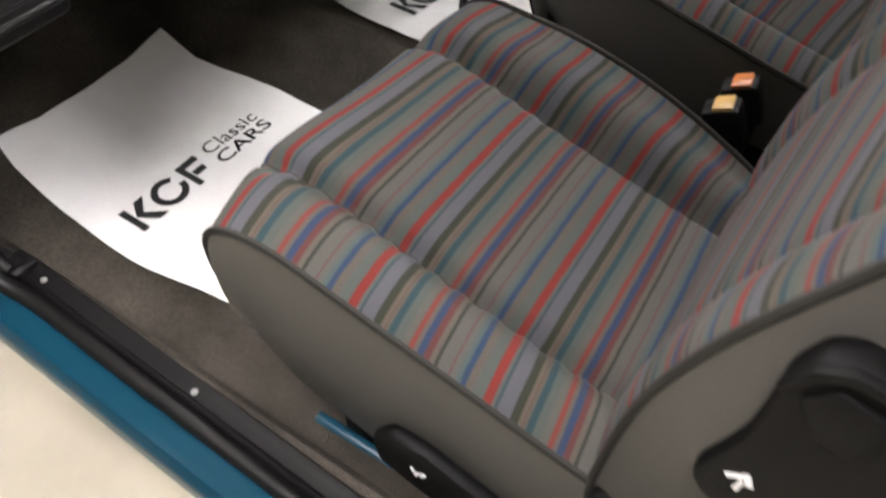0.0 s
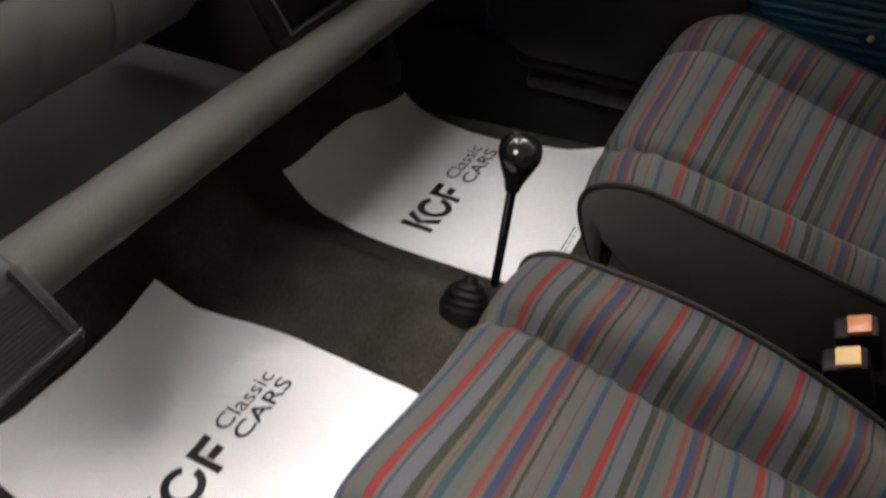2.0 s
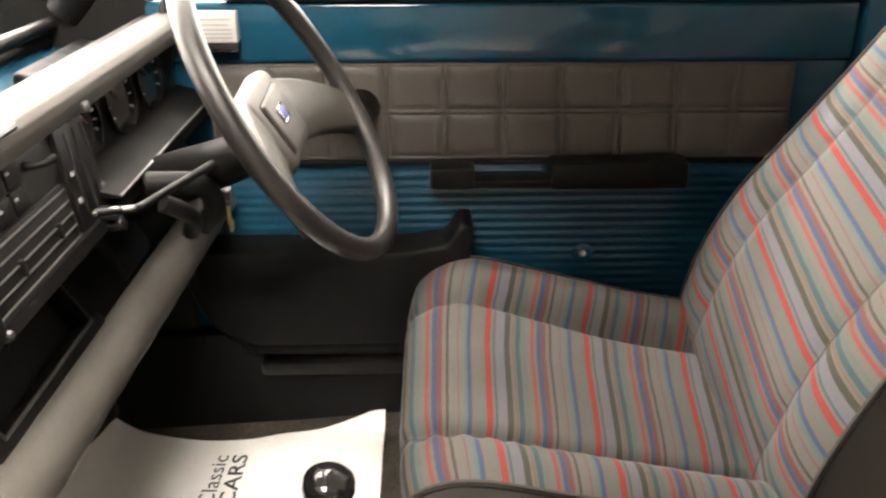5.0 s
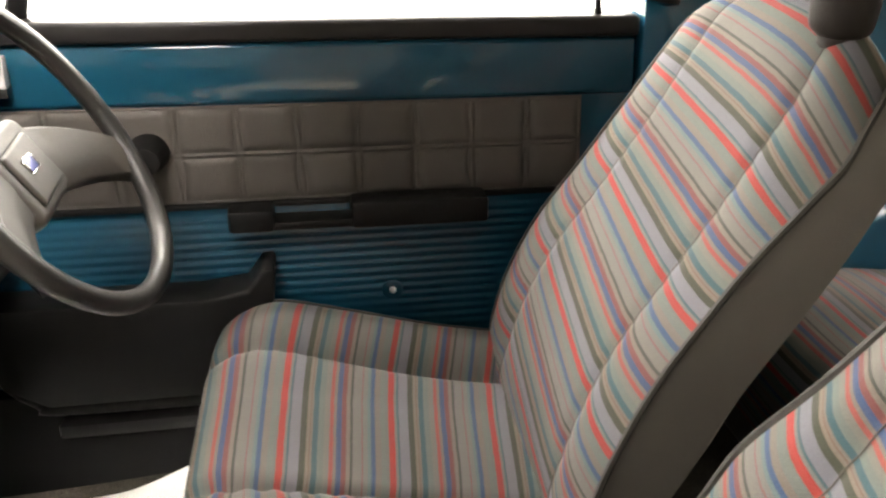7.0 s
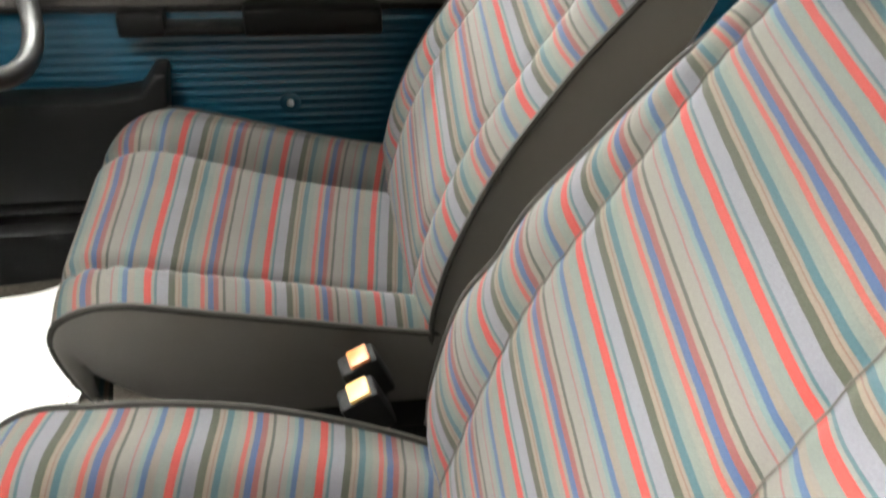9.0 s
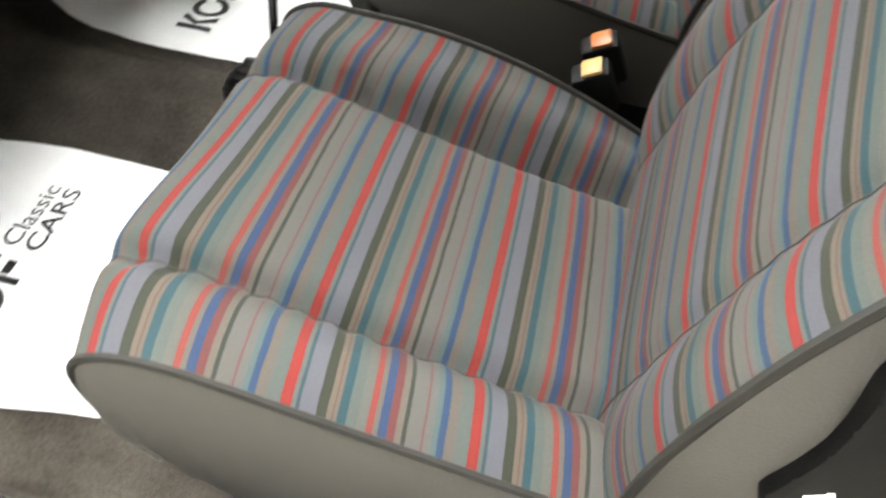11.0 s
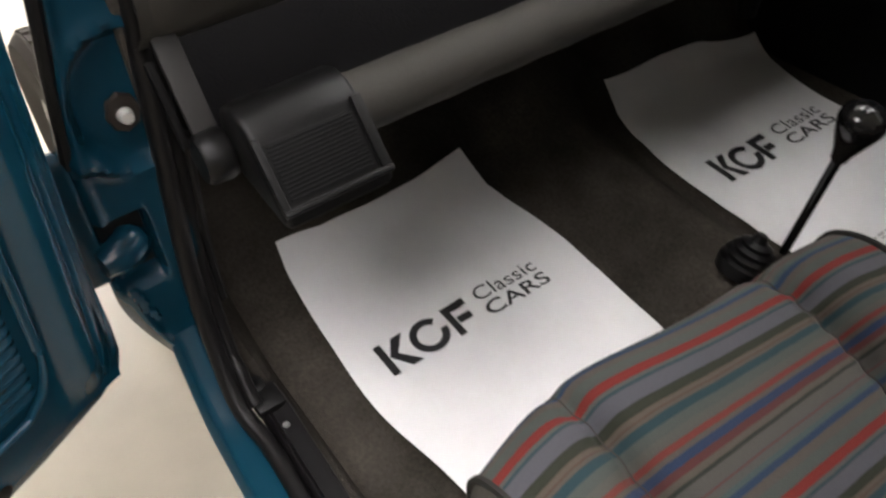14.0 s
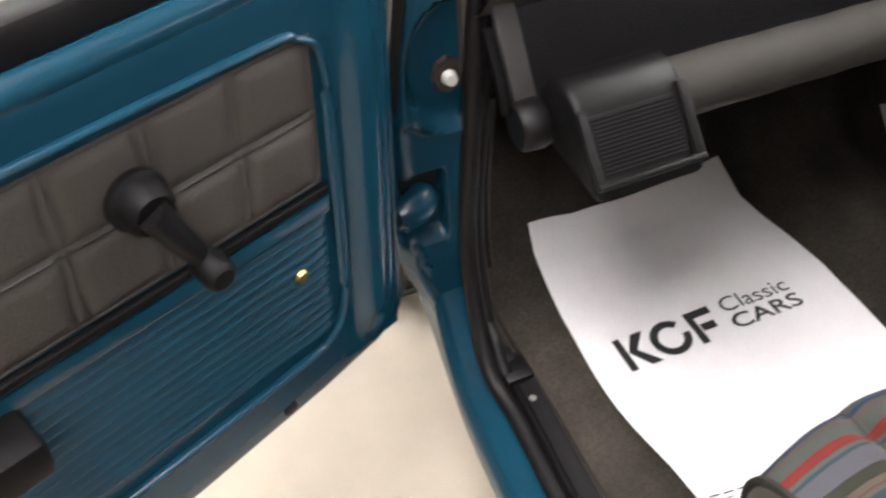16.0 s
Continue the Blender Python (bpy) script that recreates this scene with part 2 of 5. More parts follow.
def tube(pts, r, seg=10, caps=True, flat=1.0):
    """A round bar along points; r a number or a list."""
    pts = [Vector(p) for p in pts]
    rows = []
    up = Vector((0, 0, 1))
    for i, p in enumerate(pts):
        d = (pts[min(i + 1, len(pts) - 1)] - pts[max(i - 1, 0)]).normalized()
        a = d.cross(up)
        if a.length < 0.05:
            a = d.cross(Vector((0, 1, 0)))
        a.normalize()
        b = a.cross(d)
        rr = r[i] if isinstance(r, (list, tuple)) else r
        rows.append([p + rr * (math.cos(t) * a + flat * math.sin(t) * b) for t in (2 * math.pi * j / seg for j in range(seg))])
    bm = grid(rows, close=True)
    if caps:
        bm.verts.ensure_lookup_table()
        n = len(pts)
        bm.faces.new([bm.verts[j] for j in range(seg)])
        bm.faces.new([bm.verts[(n - 1) * seg + j] for j in reversed(range(seg))])
    return bm


def extrude(profile, x0, x1, bevel=0.0, seg=2, axis="x"):
    """A closed (y, z) outline drawn out from x0 to x1."""
    bm = bmesh.new()
    a = [bm.verts.new((x0, y, z)) for y, z in profile]
    b = [bm.verts.new((x1, y, z)) for y, z in profile]
    n = len(profile)
    bm.faces.new(a)
    bm.faces.new(b[::-1])
    for i in range(n):
        bm.faces.new((a[i], b[i], b[(i + 1) % n], a[(i + 1) % n]))
    bmesh.ops.recalc_face_normals(bm, faces=bm.faces)
    if bevel:
        bmesh.ops.bevel(bm, geom=bm.edges[:], offset=bevel, segments=seg, affect="EDGES", profile=0.5)
    return bm


def lathe(profile, m=None, seg=24):
    """A turned body about z from (r, z) points."""
    bm = grid([[(r * math.cos(t), r * math.sin(t), z) for t in (2 * math.pi * j / seg for j in range(seg))] for r, z in profile], close=True)
    bmesh.ops.remove_doubles(bm, verts=bm.verts, dist=1e-5)
    if m:
        bm.transform(m)
    return bm


def settle(things, rows):
    """Set whole things into the body with one small affine shift: its scale, lean and place."""
    m = Matrix((*rows, (0, 0, 0, 1)))
    for thing in things:
        for ob in ([thing] if thing.data else []) + list(thing.children_recursive):
            ob.data.transform(m)


def smoothstep(a, b, x):
    t = min(1, max(0, (x - a) / (b - a)))
    return t * t * (3 - 2 * t)


def facing(p, d):
    """A pose at p whose z axis points along d."""
    return Matrix.Translation(p) @ Vector(d).to_track_quat("Z", "Y").to_matrix().to_4x4()


# ---- showroom ----
GROUND = -0.30
ob = part("ground", box(-7, 4, -7, 8, GROUND - 0.1, GROUND, 0), floor_paint, smooth=False)
tagged(ob, "glossy cream showroom floor under the car", "floor", kind="structure")
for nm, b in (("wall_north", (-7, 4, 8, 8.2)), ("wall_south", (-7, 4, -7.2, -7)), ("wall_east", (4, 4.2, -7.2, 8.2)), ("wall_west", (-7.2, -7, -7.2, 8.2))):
    tagged(part(nm, box(*b, GROUND - 0.1, 3.0, 0), wall_mat if nm in ("wall_east", "wall_north") else dim_wall, smooth=False), "plain wall added to close off the showroom", "wall", kind="structure")
# Glowing panels added to light the car from its right and front
tagged(part("window_1", box(3.93, 3.97, -6.0, 7.0, 0.0, 2.8, 0), side_glow, smooth=False), "added glowing panel for the bright surroundings", "window", kind="structure")
tagged(part("window_2", box(-0.8, 3.5, 7.93, 7.97, 0.0, 2.8, 0), side_glow, smooth=False), "added glowing panel for the bright surroundings", "window", kind="structure")
tagged(part("ceiling", box(-7.2, 4.2, -7.2, 8.2, 3.0, 3.2, 0), ceiling_mat, smooth=False), "unseen showroom ceiling above the car, grey to cut bounced light", "ceiling", kind="structure")
# No panel is in view; positions are chosen to balance light in the car
for lx, rows_y in ((-1.9, (-0.1,)), (-1.2, (-3.0, -0.1)), (-0.75, (4.8,)), (0.75, (2.7,)), (1.5, (0.6, 2.7, 4.8)), (2.6, (0.6, 2.7, 4.8))):
    for ly in rows_y:
        e = empty("ceiling_light", lx, ly, 2.98)
        part("diffuser", box(lx - 0.3, lx + 0.3, ly - 0.9, ly + 0.9, 2.955, 2.975, 0), tube_glow, e, smooth=False)
        part("frame", join(box(lx - 0.33, lx - 0.302, ly - 0.93, ly + 0.93, 2.95, 2.999, 0), box(lx + 0.302, lx + 0.33, ly - 0.93, ly + 0.93, 2.95, 2.999, 0), box(lx - 0.302, lx + 0.302, ly - 0.93, ly - 0.902, 2.95, 2.999, 0), box(lx - 0.302, lx + 0.302, ly + 0.902, ly + 0.93, 2.95, 2.999, 0)), wall_mat, e, smooth=False)
        tagged(e, "white rectangular ceiling light panel, lit, added out of view", "lamp", group="ceiling lights")


# ---- car floor, sill, pillars, roof ----
def floor_height(x, y):
    z = 0.012 + 0.06 * (1 - smoothstep(0.03, 0.115, abs(x - 0.055)))
    z += 0.9 * max(0.0, y - 0.56)
    z += 0.06 * smoothstep(0.45, 0.62, y) * smoothstep(0.28, 0.50, -x)
    z += 0.085 * smoothstep(0.538, 0.566, -x) + 0.12 * smoothstep(0.58, 0.66, x)
    return z


def car_floor():
    xs = [-0.60 + 1.28 * i / 128 for i in range(129)]
    ys = [-1.1 + 1.95 * j / 80 for j in range(81)]
    bm = grid([[(x, y, floor_height(x, y)) for x in xs] for y in ys])
    ob = part("floor", bm, carpet)
    tagged(ob, "dark grey-brown carpeted car floor with a raised tunnel", "carpet", kind="structure")


car_floor()

def sill_line(y):
    """Where the painted sill meets the black seal, seen from above."""
    return -0.620 + 0.036 * (y - 0.345)


SEAL_PATH = [(sill_line(y) + 0.010, y, 0.106) for y in (-0.95, -0.5, -0.1, 0.15, 0.29)] + [(-0.618, 0.355, 0.122), (-0.612, 0.408, 0.178), (-0.604, 0.446, 0.256), (-0.593, 0.460, 0.367), (-0.584, 0.468, 0.458), (-0.572, 0.480, 0.580), (-0.560, 0.470, 0.70), (-0.565, 0.40, 0.84), (-0.60, 0.10, 1.09)]


def left_opening():
    # sill: flat painted top, a pressed bead near its edge, then the outer face drawn in below
    prof = [(0.014, 0.060), (0.012, 0.096), (0.004, 0.102), (-0.004, 0.1025), (-0.020, 0.1015), (-0.0275, 0.1005), (-0.0295, 0.1015), (-0.0315, 0.1000), (-0.0330, 0.0965), (-0.0368, 0.0925), (-0.0385, 0.086), (-0.0375, 0.07), (-0.034, 0.04), (-0.028, 0.0), (-0.010, -0.07), (0.03, -0.10)]
    rows = []
    for k in range(60):
        y = -0.95 + k / 59 * 1.50
        up = 0.16 * smoothstep(0.30, 0.56, y) ** 1.6
        rows.append([(sill_line(y) + dx * (1 - 0.25 * smoothstep(0.35, 0.55, y)), y, z + up * (1 if z > 0 else 0.3)) for dx, z in prof])
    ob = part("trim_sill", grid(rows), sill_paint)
    tagged(ob, "blue painted door sill with a pressed bead along its edge", "door sill", kind="structure")
    # hinge pillar: a pressed face with a boss round the bolt, a check pocket and a rolled outer edge
    zs = [0.10 + 0.68 * j / 109 for j in range(110)]

    def face(x, z):
        y = 0.437 + 0.070 * z
        r = math.hypot((x + 0.600) / 1.0, (z - 0.472) / 1.25)
        y += 0.012 * (1 - smoothstep(0.046, 0.060, r)) - 0.005 * math.exp(-((r - 0.060) / 0.007) ** 2)
        edge = -0.585 - 0.84 * (0.096 - 0.20 * max(0.0, z - 0.42) - 0.053 * (1 - smoothstep(0.06, 0.25, z)))
        y += 0.050 * smoothstep(0.0, 0.045, edge - x) - 0.004 * math.exp(-((x - edge) / 0.006) ** 2)
        inside = smoothstep(0.258, 0.270, z) * (1 - smoothstep(0.345, 0.358, z)) * smoothstep(0.620, 0.628, -x) * (1 - smoothstep(0.672, 0.680, -x))
        y += 0.020 * inside
        y -= 0.010 * math.exp(-((z - 0.415 + 0.5 * (x + 0.63)) / 0.012) ** 2) * smoothstep(0.62, 0.65, -x)
        return y + 0.004 * math.sin(z * 23 + x * 30) * smoothstep(0.5, 0.6, z)

    rows = []
    for z in zs:
        w = (0.096 - 0.20 * max(0.0, z - 0.42)) - 0.053 * (1 - smoothstep(0.06, 0.25, z))
        rows.append([(x, face(x, z), z) for x in (-0.585 - w * i / 59 for i in range(60))])
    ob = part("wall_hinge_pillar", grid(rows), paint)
    tagged(ob, "glossy blue painted front door pillar with a boss round its bolt", "door pillar", kind="structure")
    gap = [(-0.672, 0.468, 0.43), (-0.661, 0.472, 0.50), (-0.647, 0.476, 0.58), (-0.626, 0.484, 0.70)]
    tagged(part("trim_pillar_gasket", tube(spline(gap, 30), 0.007, 8), rubber), "black rubber gasket along the pillar edge", "gasket", kind="structure")
    # hinge leaves between pillar and open door
    e = empty("door_hinge", -0.70, 0.46, 0.34)
    part("pillar_leaf", box(-0.716, -0.672, 0.462, 0.492, 0.276, 0.440, 0.008, 3), paint, e)
    part("knuckle", tube([(-0.716, 0.452, 0.300), (-0.716, 0.452, 0.312), (-0.716, 0.452, 0.404), (-0.716, 0.452, 0.416)], [0.010, 0.013, 0.013, 0.010], 14), paint, e, "rounded blue hinge knuckle")
    tagged(e, "blue painted door hinge beside the pillar", "hinge", kind="structure")
    e = empty("door_check", -0.65, 0.47, 0.31)
    # Black box paints in the shade inside the blue pocket
    part("pocket", box(-0.681, -0.626, 0.474, 0.500, 0.272, 0.346, 0.004), rib_mat, e)
    part("check_arm", tube(spline([(-0.636, 0.486, 0.312), (-0.648, 0.470, 0.312), (-0.662, 0.462, 0.312), (-0.682, 0.456, 0.312)], 12), [0.012, 0.016, 0.020, 0.022, 0.022, 0.021, 0.021, 0.020, 0.019, 0.018, 0.016, 0.014], 14, flat=1.1), paint, e, "blue painted check arm")
    tagged(e, "blue painted door check arm in its dark pocket", "door check", kind="structure")
    e = empty("pillar_bolt", -0.609, 0.465, 0.459)
    part("plate", lathe([(0, 0.004), (0.015, 0.004), (0.017, 0), (0, 0)], facing((-0.609, 0.477, 0.459), (0, -1, 0.1)) @ Matrix.Scale(1.25, 4, (0, 1, 0)), 8), brown_sealer, e, "dark brown sealed plate")
    part("bolt_head", lathe([(0, 0.014), (0.006, 0.013), (0.008, 0.004), (0, 0.004)], facing((-0.609, 0.475, 0.459), (0, -1, 0.1)), 12), bright_bolt, e)
    tagged(e, "bright bolt head on a dark brown plate on the pillar", "bolt")
    # lower hinge sealer, a rough bead below the pocket
    rng = random.Random(5)
    lumps = [lathe([(0, 0.005), (0.004, 0.004), (0.0055, 0), (0, -0.002)], facing((-0.664 + 0.0022 * k + rng.uniform(-0.002, 0.002), 0.452 - 0.0008 * k, 0.262 - 0.009 * k), (-0.2, -1, 0.3)) @ Matrix.Scale(rng.uniform(0.9, 1.3), 4), 8) for k in range(6)]
    tagged(part("seam_sealer", join(*lumps), paint), "lumpy painted seam sealer below the check pocket", "sealer")
    # front inner side below the dash
    tagged(part("wall_kick_panel", box(-0.592, -0.578, 0.475, 0.85, 0.0, 0.76, 0.003), carpet), "grey-brown carpeted panel beside the footwell", "trim panel", kind="structure")
    path = spline(SEAL_PATH, 150)
    inner = [p + Vector((0.017, 0.014 if p.z > 0.15 else 0.0, -0.002)) for p in path if p.z > 0.116]
    inner2 = [p + Vector((0.030, 0.020, -0.004)) for p in path if 0.20 < p.z < 0.42]
    ob = part("trim_door_seal", join(tube(path, 0.0105, 12), tube(inner, 0.0085, 10), tube(inner2, 0.006, 8)), rubber)
    tagged(ob, "black rubber door seal along sill and pillar", "door seal", kind="structure")
    strip = [(0.020, 0.090), (0.020, 0.104), (0.023, 0.1095), (0.026, 0.1115), (0.029, 0.1105), (0.031, 0.1075), (0.044, 0.1085), (0.049, 0.1110), (0.052, 0.1105), (0.054, 0.106), (0.054, 0.085)]
    rows = [[(sill_line(y) + dx, y, z) for dx, z in strip] for y in (-0.95 + 1.305 * k / 40 for k in range(41))]
    ob = part("trim_sill_strip", grid(rows), strip_mat)
    tagged(ob, "black plastic kick strip holding the carpet edge", "sill strip", kind="structure")
    for sy in (0.311, 0.052, -0.21):
        e = part("screw", lathe([(0, 0.0025), (0.0035, 0.002), (0.0045, 0), (0, 0)], Matrix.Translation((sill_line(sy) + 0.037, sy, 0.1085)), 12), zinc)
        tagged(e, "small bright screw in the sill strip", "screw", group="sill screws")
    e = part("strip_clip", join(box(-0.604, -0.568, 0.335, 0.372, 0.098, 0.117, 0.006), box(-0.596, -0.577, 0.362, 0.388, 0.100, 0.119, 0.007), box(-0.607, -0.590, 0.372, 0.392, 0.102, 0.116, 0.006)), end_mat)
    tagged(e, "black moulded end clip of the sill strip", "clip")


left_opening()


def roof_shell():
    # roof lining and skin
    def height(x, y):
        return 1.20 - 0.07 * (x / 0.66) ** 4 - 0.03 * ((y + 0.7) / 0.75) ** 2

    xs = [-0.66, -0.60, -0.50, -0.42, -0.20, 0.0, 0.20, 0.42, 0.50, 0.60, 0.66]
    ys = [0.07, 0.0, -0.10, -0.25, -0.45, -0.55, -0.75, -1.0, -1.25, -1.45]

    def roof_sheet(dz):
        bm = bmesh.new()
        vs = [[bm.verts.new((x, y, height(x, y) + dz)) for x in xs] for y in ys]
        for i in range(len(ys) - 1):
            for j in range(len(xs) - 1):
                bm.faces.new((vs[i][j], vs[i][j + 1], vs[i + 1][j + 1], vs[i + 1][j]))
        return bm

    tagged(part("ceiling_headlining", roof_sheet(0.0), liner), "pale cloth headlining under the roof", "headlining", kind="structure")
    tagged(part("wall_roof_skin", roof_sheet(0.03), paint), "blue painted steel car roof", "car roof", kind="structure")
    for sx in (-1, 1):
        pts = spline([(sx * 0.67, 0.56, 0.72), (sx * 0.66, 0.35, 0.97), (sx * 0.64, 0.06, 1.13)], 14)
        tagged(part("wall_screen_pillar", tube(pts, 0.032, 12), black), "black trimmed windscreen pillar", "pillar", kind="structure")
    tagged(part("wall_rear", box(-0.68, 0.68, -1.5, -1.42, 0.2, 0.75, 0.02), black, smooth=False), "dark rear bulkhead behind the back seat", "bulkhead", kind="structure")
    pts = [(-0.72, -0.86, 0.05), (-0.72, -0.86, 0.75), (-0.66, -0.90, 1.10)]
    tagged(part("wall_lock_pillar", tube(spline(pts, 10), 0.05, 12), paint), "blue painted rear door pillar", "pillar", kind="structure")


roof_shell()


# ---- doors ----
QUILT_STEPS = (0.0, 0.028, 0.055, 0.085, 0.13, 0.22, 0.36, 0.5, 0.64, 0.78, 0.87, 0.915, 0.945, 0.972)


def quilt_height(f):
    """Across one square: a stitched ridge on the seam, a groove on either side, a flat pillow."""
    d = min(f, 1 - f)
    if d < 0.055:
        return 0.62 - 0.62 * smoothstep(0.0, 0.055, d)
    return 0.82 * smoothstep(0.05, 0.15, d) + 0.18 * smoothstep(0.1, 0.5, d)


def quilt(y0, y1, z0, z1, ny, nz, xface, out):
    """A stitched pad of squares in the y-z plane; out is the side it bulges to."""
    cols = [(i + f, quilt_height(f) if i + f > 0 else 0) for i in range(ny) for f in QUILT_STEPS] + [(ny, 0)]
    lines = [(j + f, quilt_height(f) if j + f > 0 else 0) for j in range(nz) for f in QUILT_STEPS] + [(nz, 0)]
    rng = random.Random(ny * 7 + nz)
    puff = {(i, j): rng.uniform(0.8, 1.15) for i in range(ny + 1) for j in range(nz + 1)}
    rows = []
    for b, hb in lines:
        r = []
        for a, ha in cols:
            w = 0.018 * math.sin(b * 5.1 + int(a) * 2.3) * min(1, 4 * min(a, ny - a))
            h = min(ha, hb) * puff[(int(a), int(b))]
            r.append((xface + out * 0.0044 * h, y0 + (y1 - y0) * (a + w) / ny, z0 + (z1 - z0) * b / nz))
        rows.append(r)
    return grid(rows)


def ribbed(y0, y1, z0, z1, n, xface, out, depth=0.006):
    """Pressed horizontal ribs whose ends are rounded off."""
    ends = ((0.0, 0.0), (0.004, 0.55), (0.009, 0.85), (0.016, 1.0))
    across = [*ends, *[(k / 8, 1.0) for k in range(1, 8)], *[(1 - p, f) for p, f in reversed(ends)]]
    rows = []
    N = n * 8
    for j in range(N + 1):
        f = (j / 8) % 1
        d = depth * (0.5 - 0.5 * math.cos(2 * math.pi * f)) ** 0.7
        z = z0 + (z1 - z0) * j / N
        rows.append([(xface + out * d * e, y0 + (y1 - y0) * p, z) for p, e in across])
    return grid(rows)


def right_door():
    d = empty("door_right", 0.72, 0.4, 0.2)
    tagged(d, "closed blue driver's door with a quilted pad", "door", kind="structure")
    X = 0.672
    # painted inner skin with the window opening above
    part("door_skin", join(box(X, 0.75, -0.665, 0.42, 0.15, 0.515, 0.006), box(X, 0.75, -0.665, 0.42, 0.512, 0.665, 0.004), box(X - 0.008, 0.75, -0.665, 0.42, 0.662, 0.757, 0.010, 3)), glossier, d)
    part("window_seal", box(0.655, 0.735, -0.665, 0.30, 0.757, 0.79, 0.008, 3), rubber, d, "black rubber window seal")
    part("ribbed_panel", ribbed(-0.62, 0.40, 0.255, 0.485, 15, X - 0.002, -1, 0.0015), paint, d, "ribbed blue painted lower panel")
    part("quilted_pad", quilt(-0.575, 0.340, 0.507, 0.662, 10, 2, X - 0.004, -1), quilt_vinyl, d, "grey-brown quilted vinyl pad stitched in squares")
    part("pad_rail", box(X - 0.010, X + 0.002, -0.58, 0.33, 0.497, 0.507, 0.003), black, d)
    arm = part("door_pull", join(box(0.625, 0.672, -0.41, -0.19, 0.468, 0.512, 0.006), box(0.63, 0.672, -0.20, -0.0, 0.470, 0.484, 0.004), box(0.625, 0.672, -0.07, 0.0, 0.470, 0.506, 0.006)), black, d, "black plastic door pull and release")
    pocket = extrude([(0.38, 0.378), (0.05, 0.375), (-0.02, 0.385), (-0.045, 0.42), (-0.065, 0.42), (-0.055, 0.33), (-0.03, 0.24), (0.03, 0.205), (0.30, 0.205), (0.36, 0.24), (0.385, 0.31)], 0.60, 0.671, 0.006)
    part("door_pocket", pocket, black, d, "black moulded door pocket")
    part("window_winder", join(lathe([(0, 0.05), (0.020, 0.048), (0.028, 0.012), (0.030, 0.0), (0, 0)], facing((0.665, 0.105, 0.594), (-1, 0, 0)), 20), tube([(0.622, 0.11, 0.60), (0.615, 0.20, 0.622), (0.612, 0.235, 0.63)], [0.009, 0.007, 0.008], 10), lathe([(0, 0.034), (0.010, 0.032), (0.012, 0.0), (0, 0)], facing((0.612, 0.232, 0.63), (-1, 0, 0)), 14)), black, d)
    part("screw_dish", lathe([(0, 0.002), (0.014, 0.002), (0.018, 0), (0, 0)], facing((X - 0.004, -0.252, 0.336), (-1, 0, 0)), 18), paint, d)
    part("screw", lathe([(0, 0.007), (0.003, 0.0066), (0.0055, 0.004), (0.0062, 0), (0, 0)], facing((X - 0.006, -0.252, 0.336), (-1, 0, 0.35)), 14), zinc, d, "bright screw")
    part("label_sticker", box(0.640, 0.6625, 0.278, 0.341, 0.702, 0.745, 0.001), white_sticker, d, "white paper label with black foot")
    part("door_glass", box(0.690, 0.695, -0.665, 0.38, 0.79, 1.10, 0), glass, d, smooth=False).visible_shadow = False
    part("window_frame", tube([(0.70, 0.27, 0.77), (0.69, 0.245, 0.86), (0.67, 0.10, 1.10)], 0.016, 10), black, d)
    part("lock_knob", lathe([(0, 0.03), (0.006, 0.028), (0.006, 0), (0, 0)], Matrix.Translation((0.675, -0.60, 0.788)), 12), black, d)
    for bz in (0.708, 0.714, 0.720, 0.727, 0.735):
        part("print_line", box(0.6396, 0.6405, 0.285 + 0.004 * (bz * 1000 % 3), 0.334, bz, bz + 0.0022, 0), print_grey, d, smooth=False)
    part("label_foot", box(0.640, 0.6622, 0.278, 0.341, 0.688, 0.7015, 0.001), gloss_black, d)
    return d


right_door()


